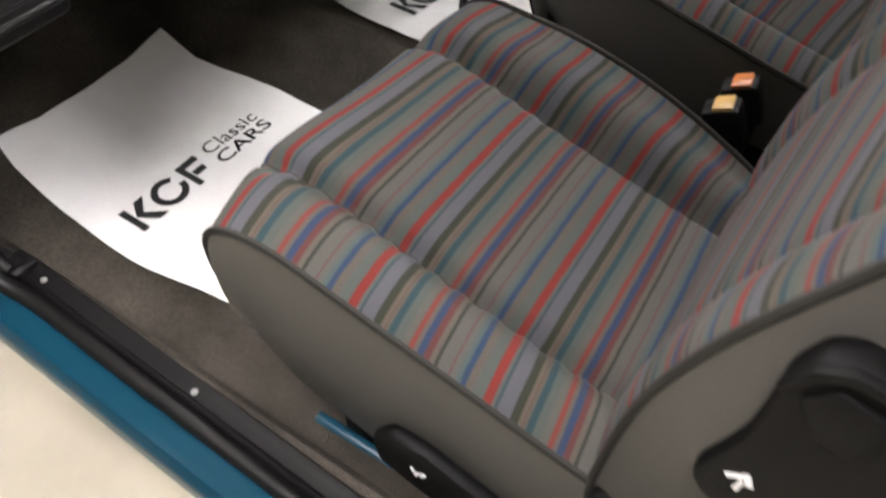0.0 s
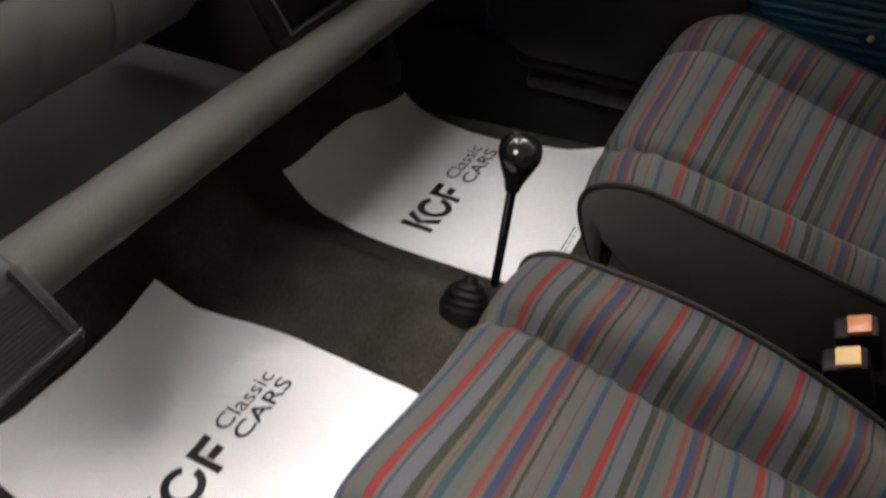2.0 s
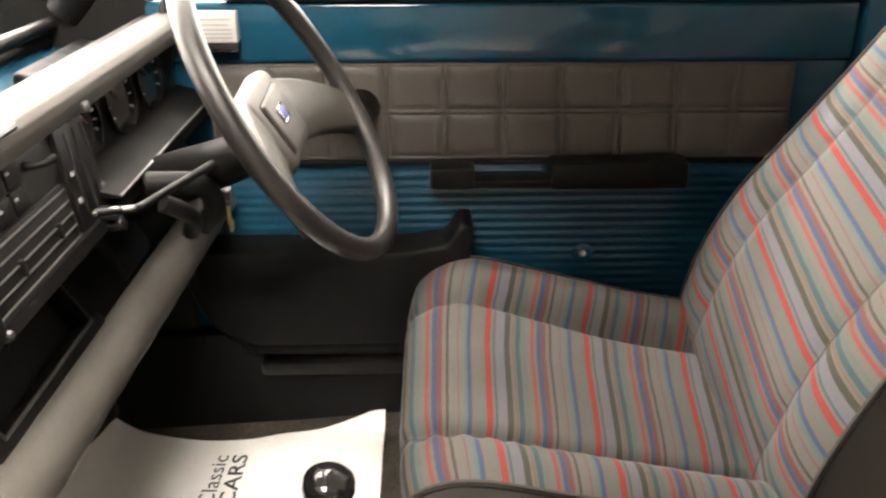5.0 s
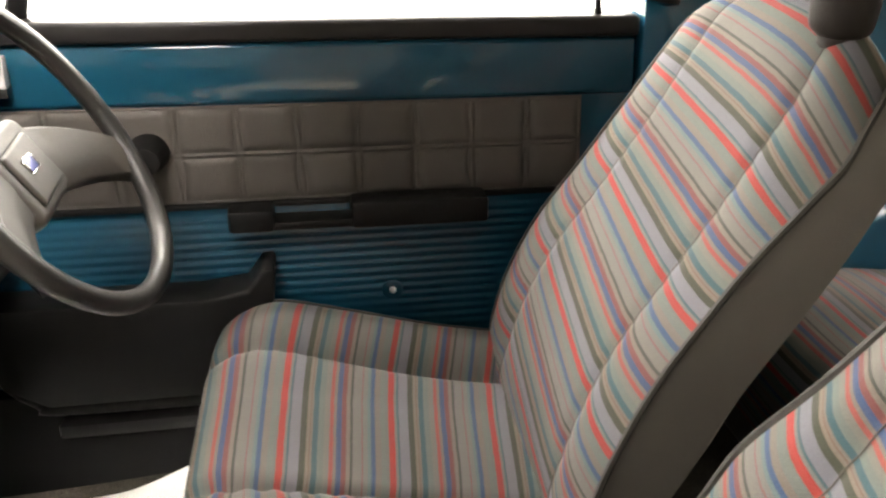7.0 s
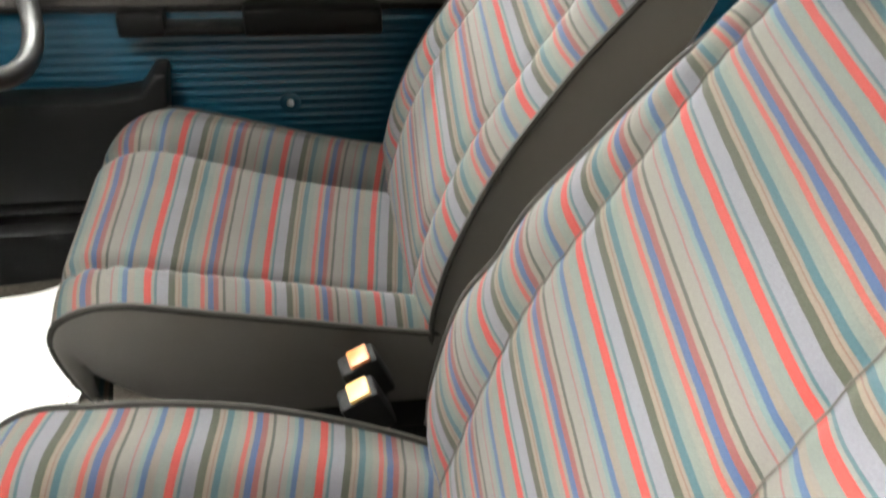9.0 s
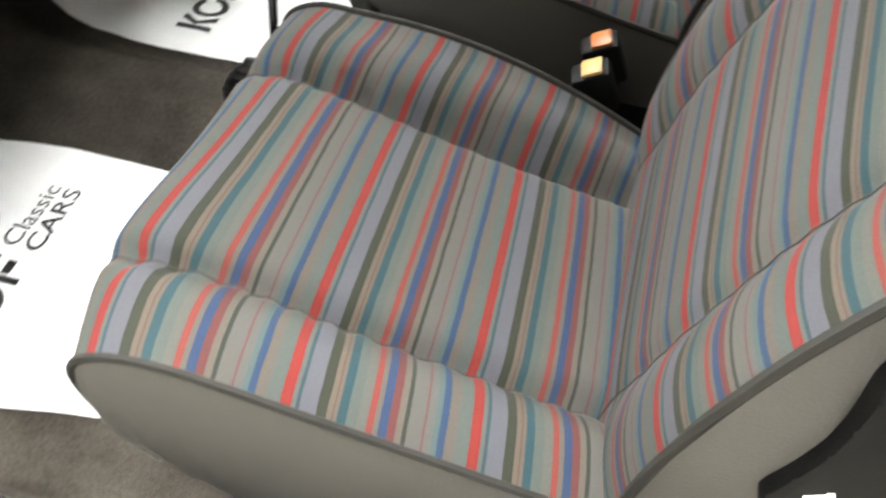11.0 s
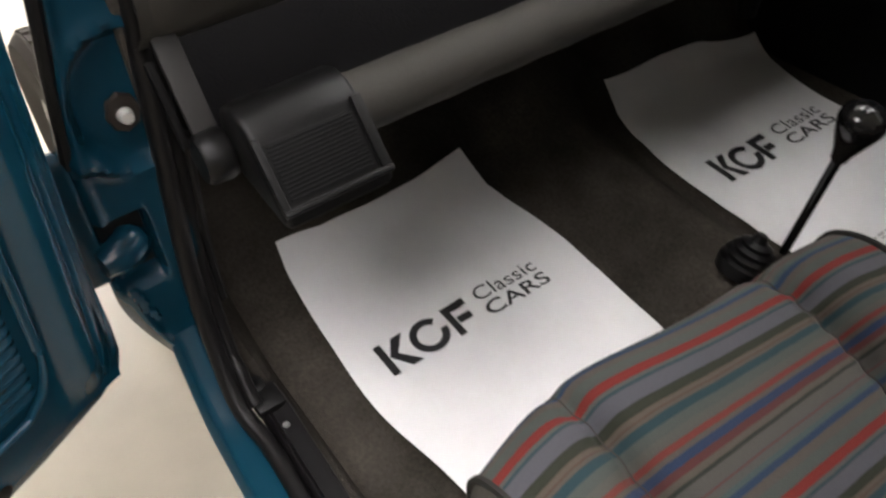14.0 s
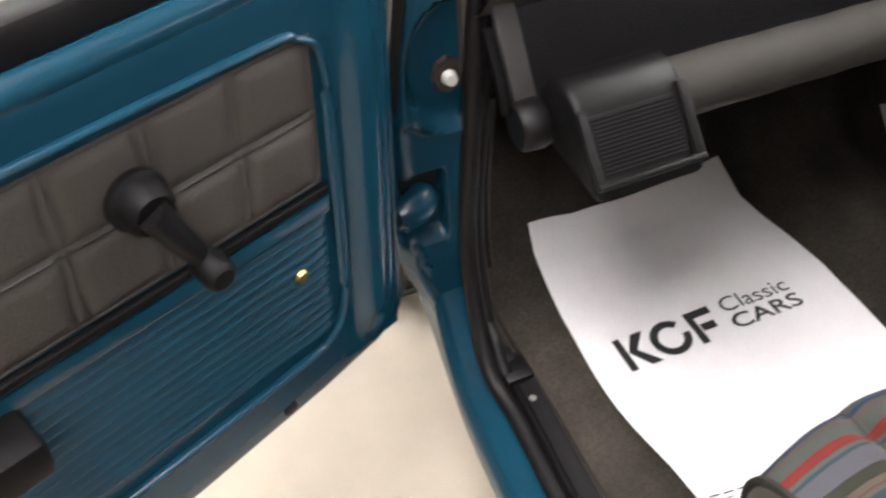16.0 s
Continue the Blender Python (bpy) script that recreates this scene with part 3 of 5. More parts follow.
def right_side():
    tagged(part("trim_sill_right", box(0.645, 0.76, -1.4, 0.9, -0.1, 0.20, 0.012), black), "black sill below the driver's door", "door sill", kind="structure")
    tagged(part("wall_kick_panel_right", box(0.665, 0.75, 0.41, 0.9, 0.18, 0.77, 0.004), dark), "dark trim panel beside the pedals", "trim panel", kind="structure")
    tagged(part("trim_carpet_edge", box(0.615, 0.66, -0.6, 0.30, 0.135, 0.16, 0.006), rubber), "black rubber carpet edging", "edging", kind="structure")
    ring = [(0.650, 0.36, 0.80), (0.652, 0.405, 0.62), (0.652, 0.41, 0.42), (0.650, 0.39, 0.27), (0.645, 0.33, 0.195), (0.640, 0.22, 0.178), (0.640, -0.6, 0.178)]
    tagged(part("trim_door_seal_right", tube(spline(ring, 60), 0.014, 10), rubber), "black rubber seal round the driver's door", "door seal", kind="structure")
    # rear quarter with its own quilted pad and the wheel arch
    d = empty("rear_quarter_panel", 0.70, -1.0, 0.3)
    tagged(d, "blue rear side panel with a quilted pad", "side panel", kind="structure")
    part("panel_skin", join(box(0.672, 0.75, -0.80, -0.672, 0.15, 0.78, 0.008), box(0.70, 0.75, -1.5, -0.80, 0.15, 0.78, 0.008)), glossier, d)
    part("quilted_pad", quilt(-1.45, -0.85, 0.487, 0.66, 5, 2, 0.698, -1), quilt_vinyl, d, "grey-brown quilted vinyl pad stitched in squares")
    rows = []
    for k in range(25):
        a = math.pi * k / 24
        rows.append([(x, -1.16 + 0.34 * f * math.cos(a), 0.12 + 0.33 * f * math.sin(a)) for x, f in ((0.70, 1.04), (0.66, 1.02), (0.62, 0.98), (0.60, 0.90), (0.595, 0.5))])
    part("wheel_arch", grid(rows), paint, d)
    for dy in (0.0, -0.055, -0.10):
        part("pressed_rib", tube(spline([(0.690, -1.075 + dy, 0.482), (0.655, -1.095 + dy, 0.470), (0.615, -1.135 + dy, 0.440), (0.600, -1.15 + dy, 0.41)], 10), [0.010, 0.014, 0.016, 0.017, 0.017, 0.016, 0.015, 0.014, 0.012, 0.008], 10), glossier, d)
    part("pressed_flange", tube(spline([(0.685, -1.10, 0.478), (0.665, -1.18, 0.480), (0.670, -1.30, 0.478)], 10), 0.012, 10), glossier, d)
    part("pillar_trim", tube(spline([(0.70, -0.70, 0.77), (0.69, -0.72, 0.9), (0.66, -0.74, 1.12)], 8), 0.04, 12), black, d)


right_side()
settle([bpy.data.objects[n] for n in ("door_right", "trim_sill_right", "wall_kick_panel_right", "trim_carpet_edge", "trim_door_seal_right")], ((0.9924, -0.0336, 0.0562, -0.0327), (0.0339, 0.9832, 0.0301, -0.013), (0.0337, 0, 0.9609, -0.011)))
settle([bpy.data.objects["rear_quarter_panel"]], ((0.9892, -0.0426, 0.0647, -0.0577), (0.0409, 1.0317, 0.0248, 0.0219), (-0, -0, 0.9818, 0.0362)))


# ---- seats ----
SEAM = 0.145


def cross_section(u, depth, along=0.0, groove=0.004):
    """Swell across the seat: a flat centre, a stitched valley with small puckers, a raised bolster."""
    a = abs(u)
    pucker = 0.5 + 0.5 * math.sin(along * 2 * math.pi / 0.031 + 1.7 * math.sin(along * 23 + 3 * u))
    sew = groove * (0.82 + 0.26 * pucker) * (math.exp(-((a - SEAM) / 0.012) ** 2) + 0.35 * pucker * math.exp(-((a - SEAM - 0.015) / 0.016) ** 2))
    return swell(a, depth) - sew


def swell(a, depth):
    if a < SEAM:
        return depth * 0.30 * (1 - (a / SEAM) ** 4)
    if a < 0.205:
        return depth * math.sin((a - SEAM) / (0.205 - SEAM) * math.pi / 2)
    return depth * (1 - 0.40 * ((a - 0.205) / 0.0475) ** 2)


def arc(pts):
    out = [0.0]
    for a, b in zip(pts, pts[1:]):
        out.append(out[-1] + (b - a).length)
    return out


US = sorted({*[i / 34 * 0.2525 for i in range(-34, 35)], *[g * q for g in (1, -1) for q in (SEAM, SEAM - 0.004, SEAM + 0.004, SEAM - 0.0075, SEAM + 0.0075, SEAM + 0.012)]})
CUSHION = [(0, -0.01, 0.185), (0, 0.014, 0.215), (0, 0.032, 0.265), (0, 0.036, 0.298), (0, 0.022, 0.320), (0, -0.015, 0.329), (0, -0.07, 0.320), (0, -0.15, 0.299), (0, -0.24, 0.277), (0, -0.34, 0.257), (0, -0.42, 0.244), (0, -0.47, 0.238)]
BACK = [(0, -0.395, 0.235), (0, -0.405, 0.29), (0, -0.432, 0.375), (0, -0.482, 0.47), (0, -0.55, 0.56), (0, -0.615, 0.645), (0, -0.676, 0.730), (0, -0.715, 0.780), (0, -0.757, 0.804), (0, -0.795, 0.785)]


def weave(u, a, fit):
    """Stripe count at a length a along the seat; the cloth is pulled unevenly from side to side."""
    t = (u + 0.2525) / 0.505
    return fit[0] * (1 - t) + fit[2] * t + (fit[1] * (1 - t) + fit[3] * t) * a + 0.028


def seat(cx, cushion_weave, back_weave, tilt, front, shear=0.0, droop=0.0, lift=0.0, pull=0.0, upright=0.0):
    s = empty("car_seat", cx, -0.2, 0.06)
    pr = spline(CUSHION, 130)
    al = arc(pr)
    rows, uvs = [], []
    for k, p in enumerate(pr):
        t = (pr[min(k + 1, 129)] - pr[max(k - 1, 0)]).normalized()
        nrm = Vector((0, t.z, -t.y)) if t.y < 0 else Vector((0, t.z, -t.y))
        dep = 0.040 * (front * smoothstep(0.13, 0.24, al[k]) + (1 - front) * smoothstep(0.17, 0.45, al[k]))
        row, ur = [], []
        for u in US:
            h = cross_section(u, dep, al[k], 0.0125 * smoothstep(0.10, 0.18, al[k]))
            h += lift * smoothstep(0.04, SEAM, u) * smoothstep(0.13, 0.24, al[k]) * (1 - 0.45 * smoothstep(0.25, 0.5, al[k]))
            q = p + nrm * h
            if pull:
                # a worn inner bolster, drawn in and falling away towards the back
                fall = 0.334 - 0.8 * max(0.0, -0.064 - q.y) ** 1.92
                q.z += (fall - q.z) * smoothstep(SEAM, 0.245, u) * smoothstep(0.16, 0.25, al[k])
                # fuller front edge
                q.y += 0.021 * (1 - smoothstep(0.13, 0.27, al[k])) * math.exp(-((u + 0.125) / 0.11) ** 2)
            # rounded front corners
            w = 1 - 0.03 * (1 - smoothstep(0.0, 0.10, al[k]))
            row.append((cx + u * w - pull * smoothstep(0.0, SEAM, u), q.y - 0.012 * (abs(u) / 0.2525) ** 4, q.z))
            ur.append((u * 7, weave(u, al[k], cushion_weave)))
        rows.append(row)
        uvs.append(ur)
    top = part("cushion", grid(rows, uvs), cloth, s, "striped cloth seat cushion with raised bolsters")
    SEAMS = [i for i, u in enumerate(US) if abs(abs(u) - SEAM) < 1e-6]
    for i in SEAMS:
        part("seam", tube([Vector(r[i]) + Vector((0, 0, 0.0006)) for r in rows[8:]], 0.0007, 5), thread, s)
    for side in (0, -1):
        edge = [Vector(r[side]) for r in rows]
        sx = 1 if side == -1 else -1
        part("piping", tube(edge, 0.0042, 6), piping_mat, s)
        n = len(edge)
        srows = []
        for k in range(n):
            f = k / (n - 1)
            by = min(edge[k].y, 0.036)
            bz = (0.088 if sx * cx > 0 else 0.160) + 0.035 * smoothstep(-0.25, -0.06, by) + 0.06 * smoothstep(-0.09, 0.03, by)
            bot = Vector((edge[k].x - sx * 0.008, min(by, -0.008), min(bz, edge[k].z)))
            srows.append([edge[k].lerp(bot, j / 6) + Vector((sx * 0.010 * math.sin(math.pi * j / 6) ** 0.7, 0, 0)) for j in range(7)])
        part("side_panel", grid(srows), vinyl, s, "plain grey vinyl side panel")
    part("seat_base", box(cx - 0.235, cx + 0.235, -0.44, -0.11, 0.10, 0.17, 0.01), black, s)
    for ex in (-0.20, 0.20):
        part("slide_rail", box(cx + ex - 0.015, cx + ex + 0.015, -0.42, -0.10, 0.012, 0.10, 0.004), black, s)
    # backrest
    pr = spline([(0, y + tilt[0] + (tilt[1] - tilt[0]) * (z - 0.235) / 0.55, z - tilt[2] * max(0.0, z - 0.60)) for _, y, z in BACK], 150)
    al = arc(pr)
    rows, uvs, backs = [], [], []
    for k, p in enumerate(pr):
        t = (pr[min(k + 1, 149)] - pr[max(k - 1, 0)]).normalized()
        nrm = Vector((0, t.z, -t.y))
        f = al[k] / al[-1]
        dep = (0.011 - 0.004 * smoothstep(0.25, 0.65, f)) * (1 - smoothstep(0.85, 0.97, f)) * smoothstep(0.0, 0.1, f)
        wd = 1.0 - 0.09 * smoothstep(0.15, 0.80, f) - 0.36 * max(0, (f - 0.78) / 0.22) ** 2
        row, ur = [], []
        for u in US:
            q = p + nrm * cross_section(u, dep, al[k], 0.0034 * smoothstep(0.06, 0.15, f) * (1 - smoothstep(0.8, 0.92, f)))
            e = (abs(u) / 0.2525) ** 6
            q = q + t * (shear * u * smoothstep(0.25, 1.0, f))
            row.append((cx + u * wd, q.y - 0.012 * e - droop * 0.3 * max(0.0, -u / 0.2525) ** 3 * smoothstep(0.72, 1.0, f), q.z - 0.034 * (abs(u) / 0.2525) ** 4 * smoothstep(0.55, 1, f) - droop * max(0.0, -u / 0.2525) ** 3 * smoothstep(0.45, 0.85, f)))
            if upright:
                # set nearer to upright, with a fuller outer bolster
                x, y, z = row[-1]
                c, g, h = (u + 0.2525) / 0.505, smoothstep(0.24, 0.43, z), max(0.0, z - 0.30)
                e = max(0.0, -u - SEAM) / (0.2525 - SEAM) * g
                inner = smoothstep(SEAM, 0.2525, u)
                fall = 0.020 * smoothstep(0.56, 0.76, z) * inner + 0.22 * max(0.0, h - 0.36)
                row[-1] = (x - upright * (g * (0.027 + 0.015 * c) + inner * (0.030 * smoothstep(0.38, 0.47, z) - 0.014 + 0.018 * smoothstep(0.50, 0.60, z) * (1 - smoothstep(0.66, 0.74, z))) + 0.06 * c * max(0.0, h - 0.2)), y + upright * (0.08 * h + 0.28 * h * h + 0.011 * e), z + upright * (0.036 * g + 0.022 * e - fall))
            ur.append((u * 7, weave(u, al[k], back_weave)))
        rows.append(row)
        uvs.append(ur)
    part("backrest", grid(rows, uvs), cloth, s, "striped cloth backrest with raised bolsters")
    for i in SEAMS:
        part("seam", tube([Vector(r[i]) + Vector((0, 0.0006, 0)) for r in rows[:132]], 0.0007, 5), thread, s)
    cover = []
    for k, row in enumerate(rows):
        f = k / (len(rows) - 1)
        a, b = Vector(row[0]), Vector(row[-1])
        th = (0.06 + 0.060 * smoothstep(0.0, 0.3, f)) * (1 - 0.55 * smoothstep(0.45, 0.85, f)) * (1 - smoothstep(0.66, 0.98, f)) + 0.004
        d = Vector((0, -0.88, -0.30)) * th
        ring = [a, a + Vector((-0.008, 0, 0)) + d * 0.35, a + Vector((-0.006, 0, 0)) + d * 0.8, a + Vector((0.02, 0, 0)) + d]
        ring += [(a + d).lerp(b + d, j / 6) for j in range(1, 6)]
        ring += [b + Vector((-0.02, 0, 0)) + d, b + Vector((0.006, 0, 0)) + d * 0.8, b + Vector((0.008, 0, 0)) + d * 0.35, b]
        cover.append(ring)
    part("back_cover", grid(cover), vinyl, s, "plain grey vinyl back and sides")
    for side in (0, -1):
        part("piping", tube([Vector(r[side]) for r in rows], 0.0042, 6), piping_mat, s)
    return s


def headrest(cx, parent, feet):
    """A padded bar on two thick legs that narrow to collars on the seat's top; feet gives each leg's offset, y and z."""
    (u0, y0, z0), (u1, y1, z1) = feet
    bar = spline([(cx + u0 - 0.02, y0 + 0.01, z0 + 0.12), (cx + u0 + 0.05, y0, z0 + 0.18), (cx + u1 - 0.05, y1, z1 + 0.18), (cx + u1 + 0.02, y1 + 0.01, z1 + 0.12)], 16)
    legs = [tube(spline([(cx + u, y - 0.004, z + 0.15), (cx + u, y - 0.004, z + 0.08), (cx + u, y - 0.003, z + 0.05), (cx + u, y - 0.002, z + 0.034)], 8), [0.036, 0.036, 0.036, 0.036, 0.035, 0.034, 0.031, 0.023], 18) for u, y, z in feet]
    part("headrest", join(tube(bar, [0.040, 0.044, 0.047] + [0.05] * 10 + [0.047, 0.044, 0.040], 14), *legs), headrest_mat, parent, "dark brown-grey padded headrest")
    for u, y, z in feet:
        part("headrest_collar", tube([(cx + u, y - 0.002, z + 0.045), (cx + u, y, z + 0.006), (cx + u, y, z - 0.004), (cx + u, y, z - 0.03)], [0.022, 0.021, 0.023, 0.023], 18), headrest_mat, parent, "dark brown headrest collar")


def recliner(cx, sx, parent):
    """The tipping handle in its dished plate and the hinge cover low on a seat's door side."""
    x = cx + sx * 0.262

    def plate(profile, x0, x1, bevel):
        lo, hi = sorted((x + sx * x0, x + sx * x1))
        return extrude(profile, lo, hi, bevel)

    part("hinge_cover", plate([(-0.205, 0.205), (-0.185, 0.18), (-0.195, 0.145), (-0.25, 0.13), (-0.33, 0.135), (-0.34, 0.18), (-0.25, 0.205)], 0.0, 0.020, 0.008), black, parent)
    dish = part("release_plate", join(plate([(-0.457, 0.436), (-0.456, 0.424), (-0.468, 0.409), (-0.496, 0.404), (-0.56, 0.40), (-0.575, 0.45), (-0.575, 0.53), (-0.545, 0.576), (-0.500, 0.580), (-0.484, 0.570), (-0.474, 0.545), (-0.474, 0.512), (-0.472, 0.486), (-0.464, 0.458)], 0.006, 0.035, 0.006), plate([(-0.471, 0.545), (-0.484, 0.570), (-0.500, 0.580), (-0.545, 0.576), (-0.545, 0.568), (-0.502, 0.571), (-0.489, 0.563), (-0.478, 0.543)], 0.032, 0.041, 0.003)), black, parent, "black dished release plate")
    part("release_handle", plate([(-0.484, 0.546), (-0.499, 0.563), (-0.530, 0.556), (-0.530, 0.515), (-0.500, 0.520)], 0.033, 0.040, 0.003), black, dish, "black tipping handle")
    part("cover_lip", plate([(-0.40, 0.285), (-0.395, 0.262), (-0.48, 0.245), (-0.60, 0.29), (-0.60, 0.33), (-0.48, 0.30)], -0.010, 0.008, 0.007), black, parent)
    # white marks, each of three short strokes
    for dy, dz, out, size, strokes in ((-0.484, 0.446, 0.0356, 1.0, ((0.0045, 0.0035, -0.6, 0.0040), (-0.0035, 0.0055, 1.15, 0.0046), (0.0, -0.0040, 1.7, 0.0036))), (-0.244, 0.170, 0.0206, 0.75, ((0.006, 0.002, 1.2, 0.0040), (-0.005, 0.002, -0.9, 0.0044), (0.001, -0.002, 2.0, 0.0034)))):
        for oy, oz, ang, w in strokes:
            part("white_mark", box(-0.0006, 0.0006, -0.006 * size, 0.006 * size, -w * 0.5, w * 0.5, 0.0005, m=Matrix.Translation((x + sx * out, dy + oy, dz + oz)) @ Matrix.Rotation(ang, 4, "X")), mark_white, parent, smooth=False)
    part("slide_lever", tube([(cx + sx * 0.255, -0.095, 0.098), (cx + sx * 0.255, -0.20, 0.10)], 0.007, 8, flat=0.5), paint, parent, "blue painted slide lever")


seat_p = seat(-0.3375, (-1.112, 6.819, -1.516, 7.826), (-0.103, 8.185, -0.502, 7.115), (0.012, 0.020, 0.16), 0.50, pull=0.028, upright=1.0)
tagged(seat_p, "striped cloth passenger seat with grey vinyl sides", "car seat", group="front seats")
headrest(-0.3375, seat_p, ((-0.14, -0.612, 0.745), (0.065, -0.612, 0.745)))
recliner(-0.3375, -1, seat_p)
settle([seat_p], ((0.9681, -0.0094, 0.0497, 0.0352), (0.009, 1.0068, 0.0187, 0.0277), (0.01, 0, 1.0149, -0.0023)))
seat_d = seat(0.3375, (-1.848, 7.391, -1.663, 6.261), (0.021, 5.99, -0.853, 7.21), (-0.008, 0.015, -0.10), 0.52, 0.08, 0.034, 0.022)
tagged(seat_d, "striped cloth driver's seat with grey vinyl sides", "car seat", group="front seats")
headrest(0.3375, seat_d, ((-0.11, -0.722, 0.766), (0.10, -0.736, 0.803)))

settle([seat_d], ((0.9558, -0.0095, 0.0254, 0.0156), (0.0092, 0.9801, 0.0261, 0.0116), (0.01, 0, 1.0251, -0.0151)))


def rear_seat():
    e = empty("rear_seat", 0, -1.1, 0.1)
    tagged(e, "striped cloth rear bench seat", "rear seat")
    for nm, prof in (("bench_cushion", [(-0.80, 0.16), (-0.775, 0.25), (-0.79, 0.335), (-0.85, 0.365), (-1.0, 0.355), (-1.2, 0.335), (-1.28, 0.33)]), ("bench_backrest", [(-1.24, 0.30), (-1.25, 0.40), (-1.30, 0.55), (-1.36, 0.70), (-1.42, 0.74)])):
        pr = spline([(0, *p) for p in prof], 40)
        al = arc(pr)
        xs = [-0.585 + 1.17 * i / 40 for i in range(41)]
        rows = [[(x, p.y, p.z - 0.02 * (abs(x) / 0.585) ** 6 + 0.008 * math.cos(x * 10.7)) for x in xs] for p in pr]
        part(nm, grid(rows, [[(x * 7, a * 7) for x in xs] for a in al]), cloth, e)
    part("bench_base", box(-0.58, 0.58, -1.30, -0.83, 0.06, 0.30, 0.01), vinyl, e)


rear_seat()
settle([bpy.data.objects["rear_seat"]], ((0.9605, -0, 0.0001, 0.0252), (0, 1.0287, 0.0001, 0.0498), (0, -0, 1.0029, 0.0218)))


def buckle(x, y, z, button, lab):
    e = empty("seat_belt_buckle", x, y, z)
    m = Matrix.Translation((x, y, z)) @ pose(0, 0, 0, -25, 0, 8)
    part("housing", box(-0.017, 0.017, -0.019, 0.026, -0.055, 0.0, 0.005, 2, m), black, e)
    part("button", box(-0.014, 0.014, -0.012, 0.012, -0.001, 0.004, 0.002, 2, m), button, e)
    part("stalk", tube([m @ Vector((0, 0, -0.05)), (x, y - 0.02, 0.10)], 0.013, 8), black, e)
    tagged(e, lab, "buckle", group="seat belt buckles")


buckle(0.002, -0.322, 0.292, orange, "black seat belt buckle with an orange button")
buckle(-0.048, -0.318, 0.288, amber, "black seat belt buckle with a cream button")
settle([bpy.data.objects["seat_belt_buckle"], bpy.data.objects["seat_belt_buckle.001"]], ((0.9695, -0, 0, 0.0235), (0, 0.992, 0, 0.0256), (-0, -0, 1.0069, 0.0086)))

# ---- dashboard ----
dash = empty("dashboard", 0.0, 0.6, 0.46)
tagged(dash, "black plastic dashboard with a padded grey vinyl top", "dashboard")


def vents():
    # fresh-air grille with thin slats
    part("vent_panel", box(-0.098, 0.098, 0.326, 0.36, 0.630, 0.756, 0.003), end_mat, dash)
    part("vent_well", box(-0.083, 0.083, 0.3235, 0.3265, 0.632, 0.689, 0.001), rib_mat, dash)
    for k in range(5):
        z = 0.6365 + k * 0.0117
        part("vent_slat", box(-0.084, 0.084, 0.3215, 0.326, z, z + 0.0010, 0.0003), slat_mat, dash)
    for vx in (-0.03, 0.045):
        part("vent_tab", box(vx, vx + 0.006, 0.3195, 0.3235, 0.650, 0.664, 0.001), black, dash)
    part("sticker", box(-0.083, -0.055, 0.3252, 0.3264, 0.6935, 0.7005, 0.0003), mark_white, dash, "small white sticker")
    # switches
    for sx, sz in ((-0.034, 0.692), (-0.006, 0.692), (-0.034, 0.714), (-0.006, 0.714)):
        part("rocker_switch", box(sx, sx + 0.026, 0.3215, 0.327, sz, sz + 0.0205, 0.002), dark, dash)
        part("switch_mark", box(sx + 0.003, sx + 0.008, 0.3208, 0.3218, sz + 0.013, sz + 0.0153, 0), print_grey, dash, smooth=False)
    part("toggle", tube([(0.036, 0.327, 0.722), (0.042, 0.312, 0.722), (0.054, 0.306, 0.724)], [0.004, 0.0025, 0.0035], 10), black, dash)
    # heater slides
    part("slide_panel", box(0.092, 0.158, 0.320, 0.36, 0.634, 0.758, 0.003), end_mat, dash)
    for hx in (0.108, 0.128, 0.146):
        part("slide_slot", box(hx, hx + 0.003, 0.3188, 0.3204, 0.650, 0.728, 0), rib_mat, dash, smooth=False)
        part("slide_window", box(hx - 0.003, hx + 0.006, 0.3186, 0.3204, 0.734, 0.752, 0), rib_mat, dash, smooth=False)
    part("slide_knob", box(0.142, 0.156, 0.306, 0.320, 0.738, 0.748, 0.003), lip_mat, dash)
    for hx, hz in ((0.098, 0.690), (0.096, 0.664), (0.152, 0.66)):
        part("slide_mark", box(hx, hx + 0.006, 0.3186, 0.3198, hz, hz + 0.004, 0), print_grey, dash, smooth=False)
    for p in ((0.100, 0.306, 0.652), (0.108, 0.303, 0.638)):
        part("control_knob", lathe([(0, 0.014), (0.007, 0.013), (0.008, 0), (0, 0)], facing(p, (0, -1, 0.1)), 14), gloss_black, dash)
    # instruments
    part("instrument_panel", box(0.158, 0.585, 0.352, 0.362, 0.642, 0.760, 0.002), black, dash)
    for gx, gr in ((0.225, 0.034), (0.33, 0.045), (0.44, 0.045)):
        g = part("gauge", lathe([(0, 0.002), (gr - 0.004, 0.002), (gr - 0.003, 0.007), (gr, 0.007), (gr + 0.001, 0), (0, 0)], facing((gx, 0.352, 0.704), (0, -1, 0)), 28), gloss_black, dash)
        for k in range(11):
            a = radians(-30 + 24 * k)
            c = Vector((gx + (gr - 0.009) * math.cos(a), 0.3488, 0.704 + (gr - 0.009) * math.sin(a)))
            part("dial_mark", box(-0.003, 0.003, -0.0004, 0.0004, -0.0008, 0.0008, 0, m=Matrix.Translation(c) @ Matrix.Rotation(-a, 4, "Y")), mark_white, g, smooth=False)
        part("needle", box(-0.001, 0.001, -0.001, 0.0, 0.0, gr * 0.75, 0, m=Matrix.Translation((gx, 0.3475, 0.704)) @ Matrix.Rotation(radians(-50), 4, "Y")), needle_red, g, smooth=False)
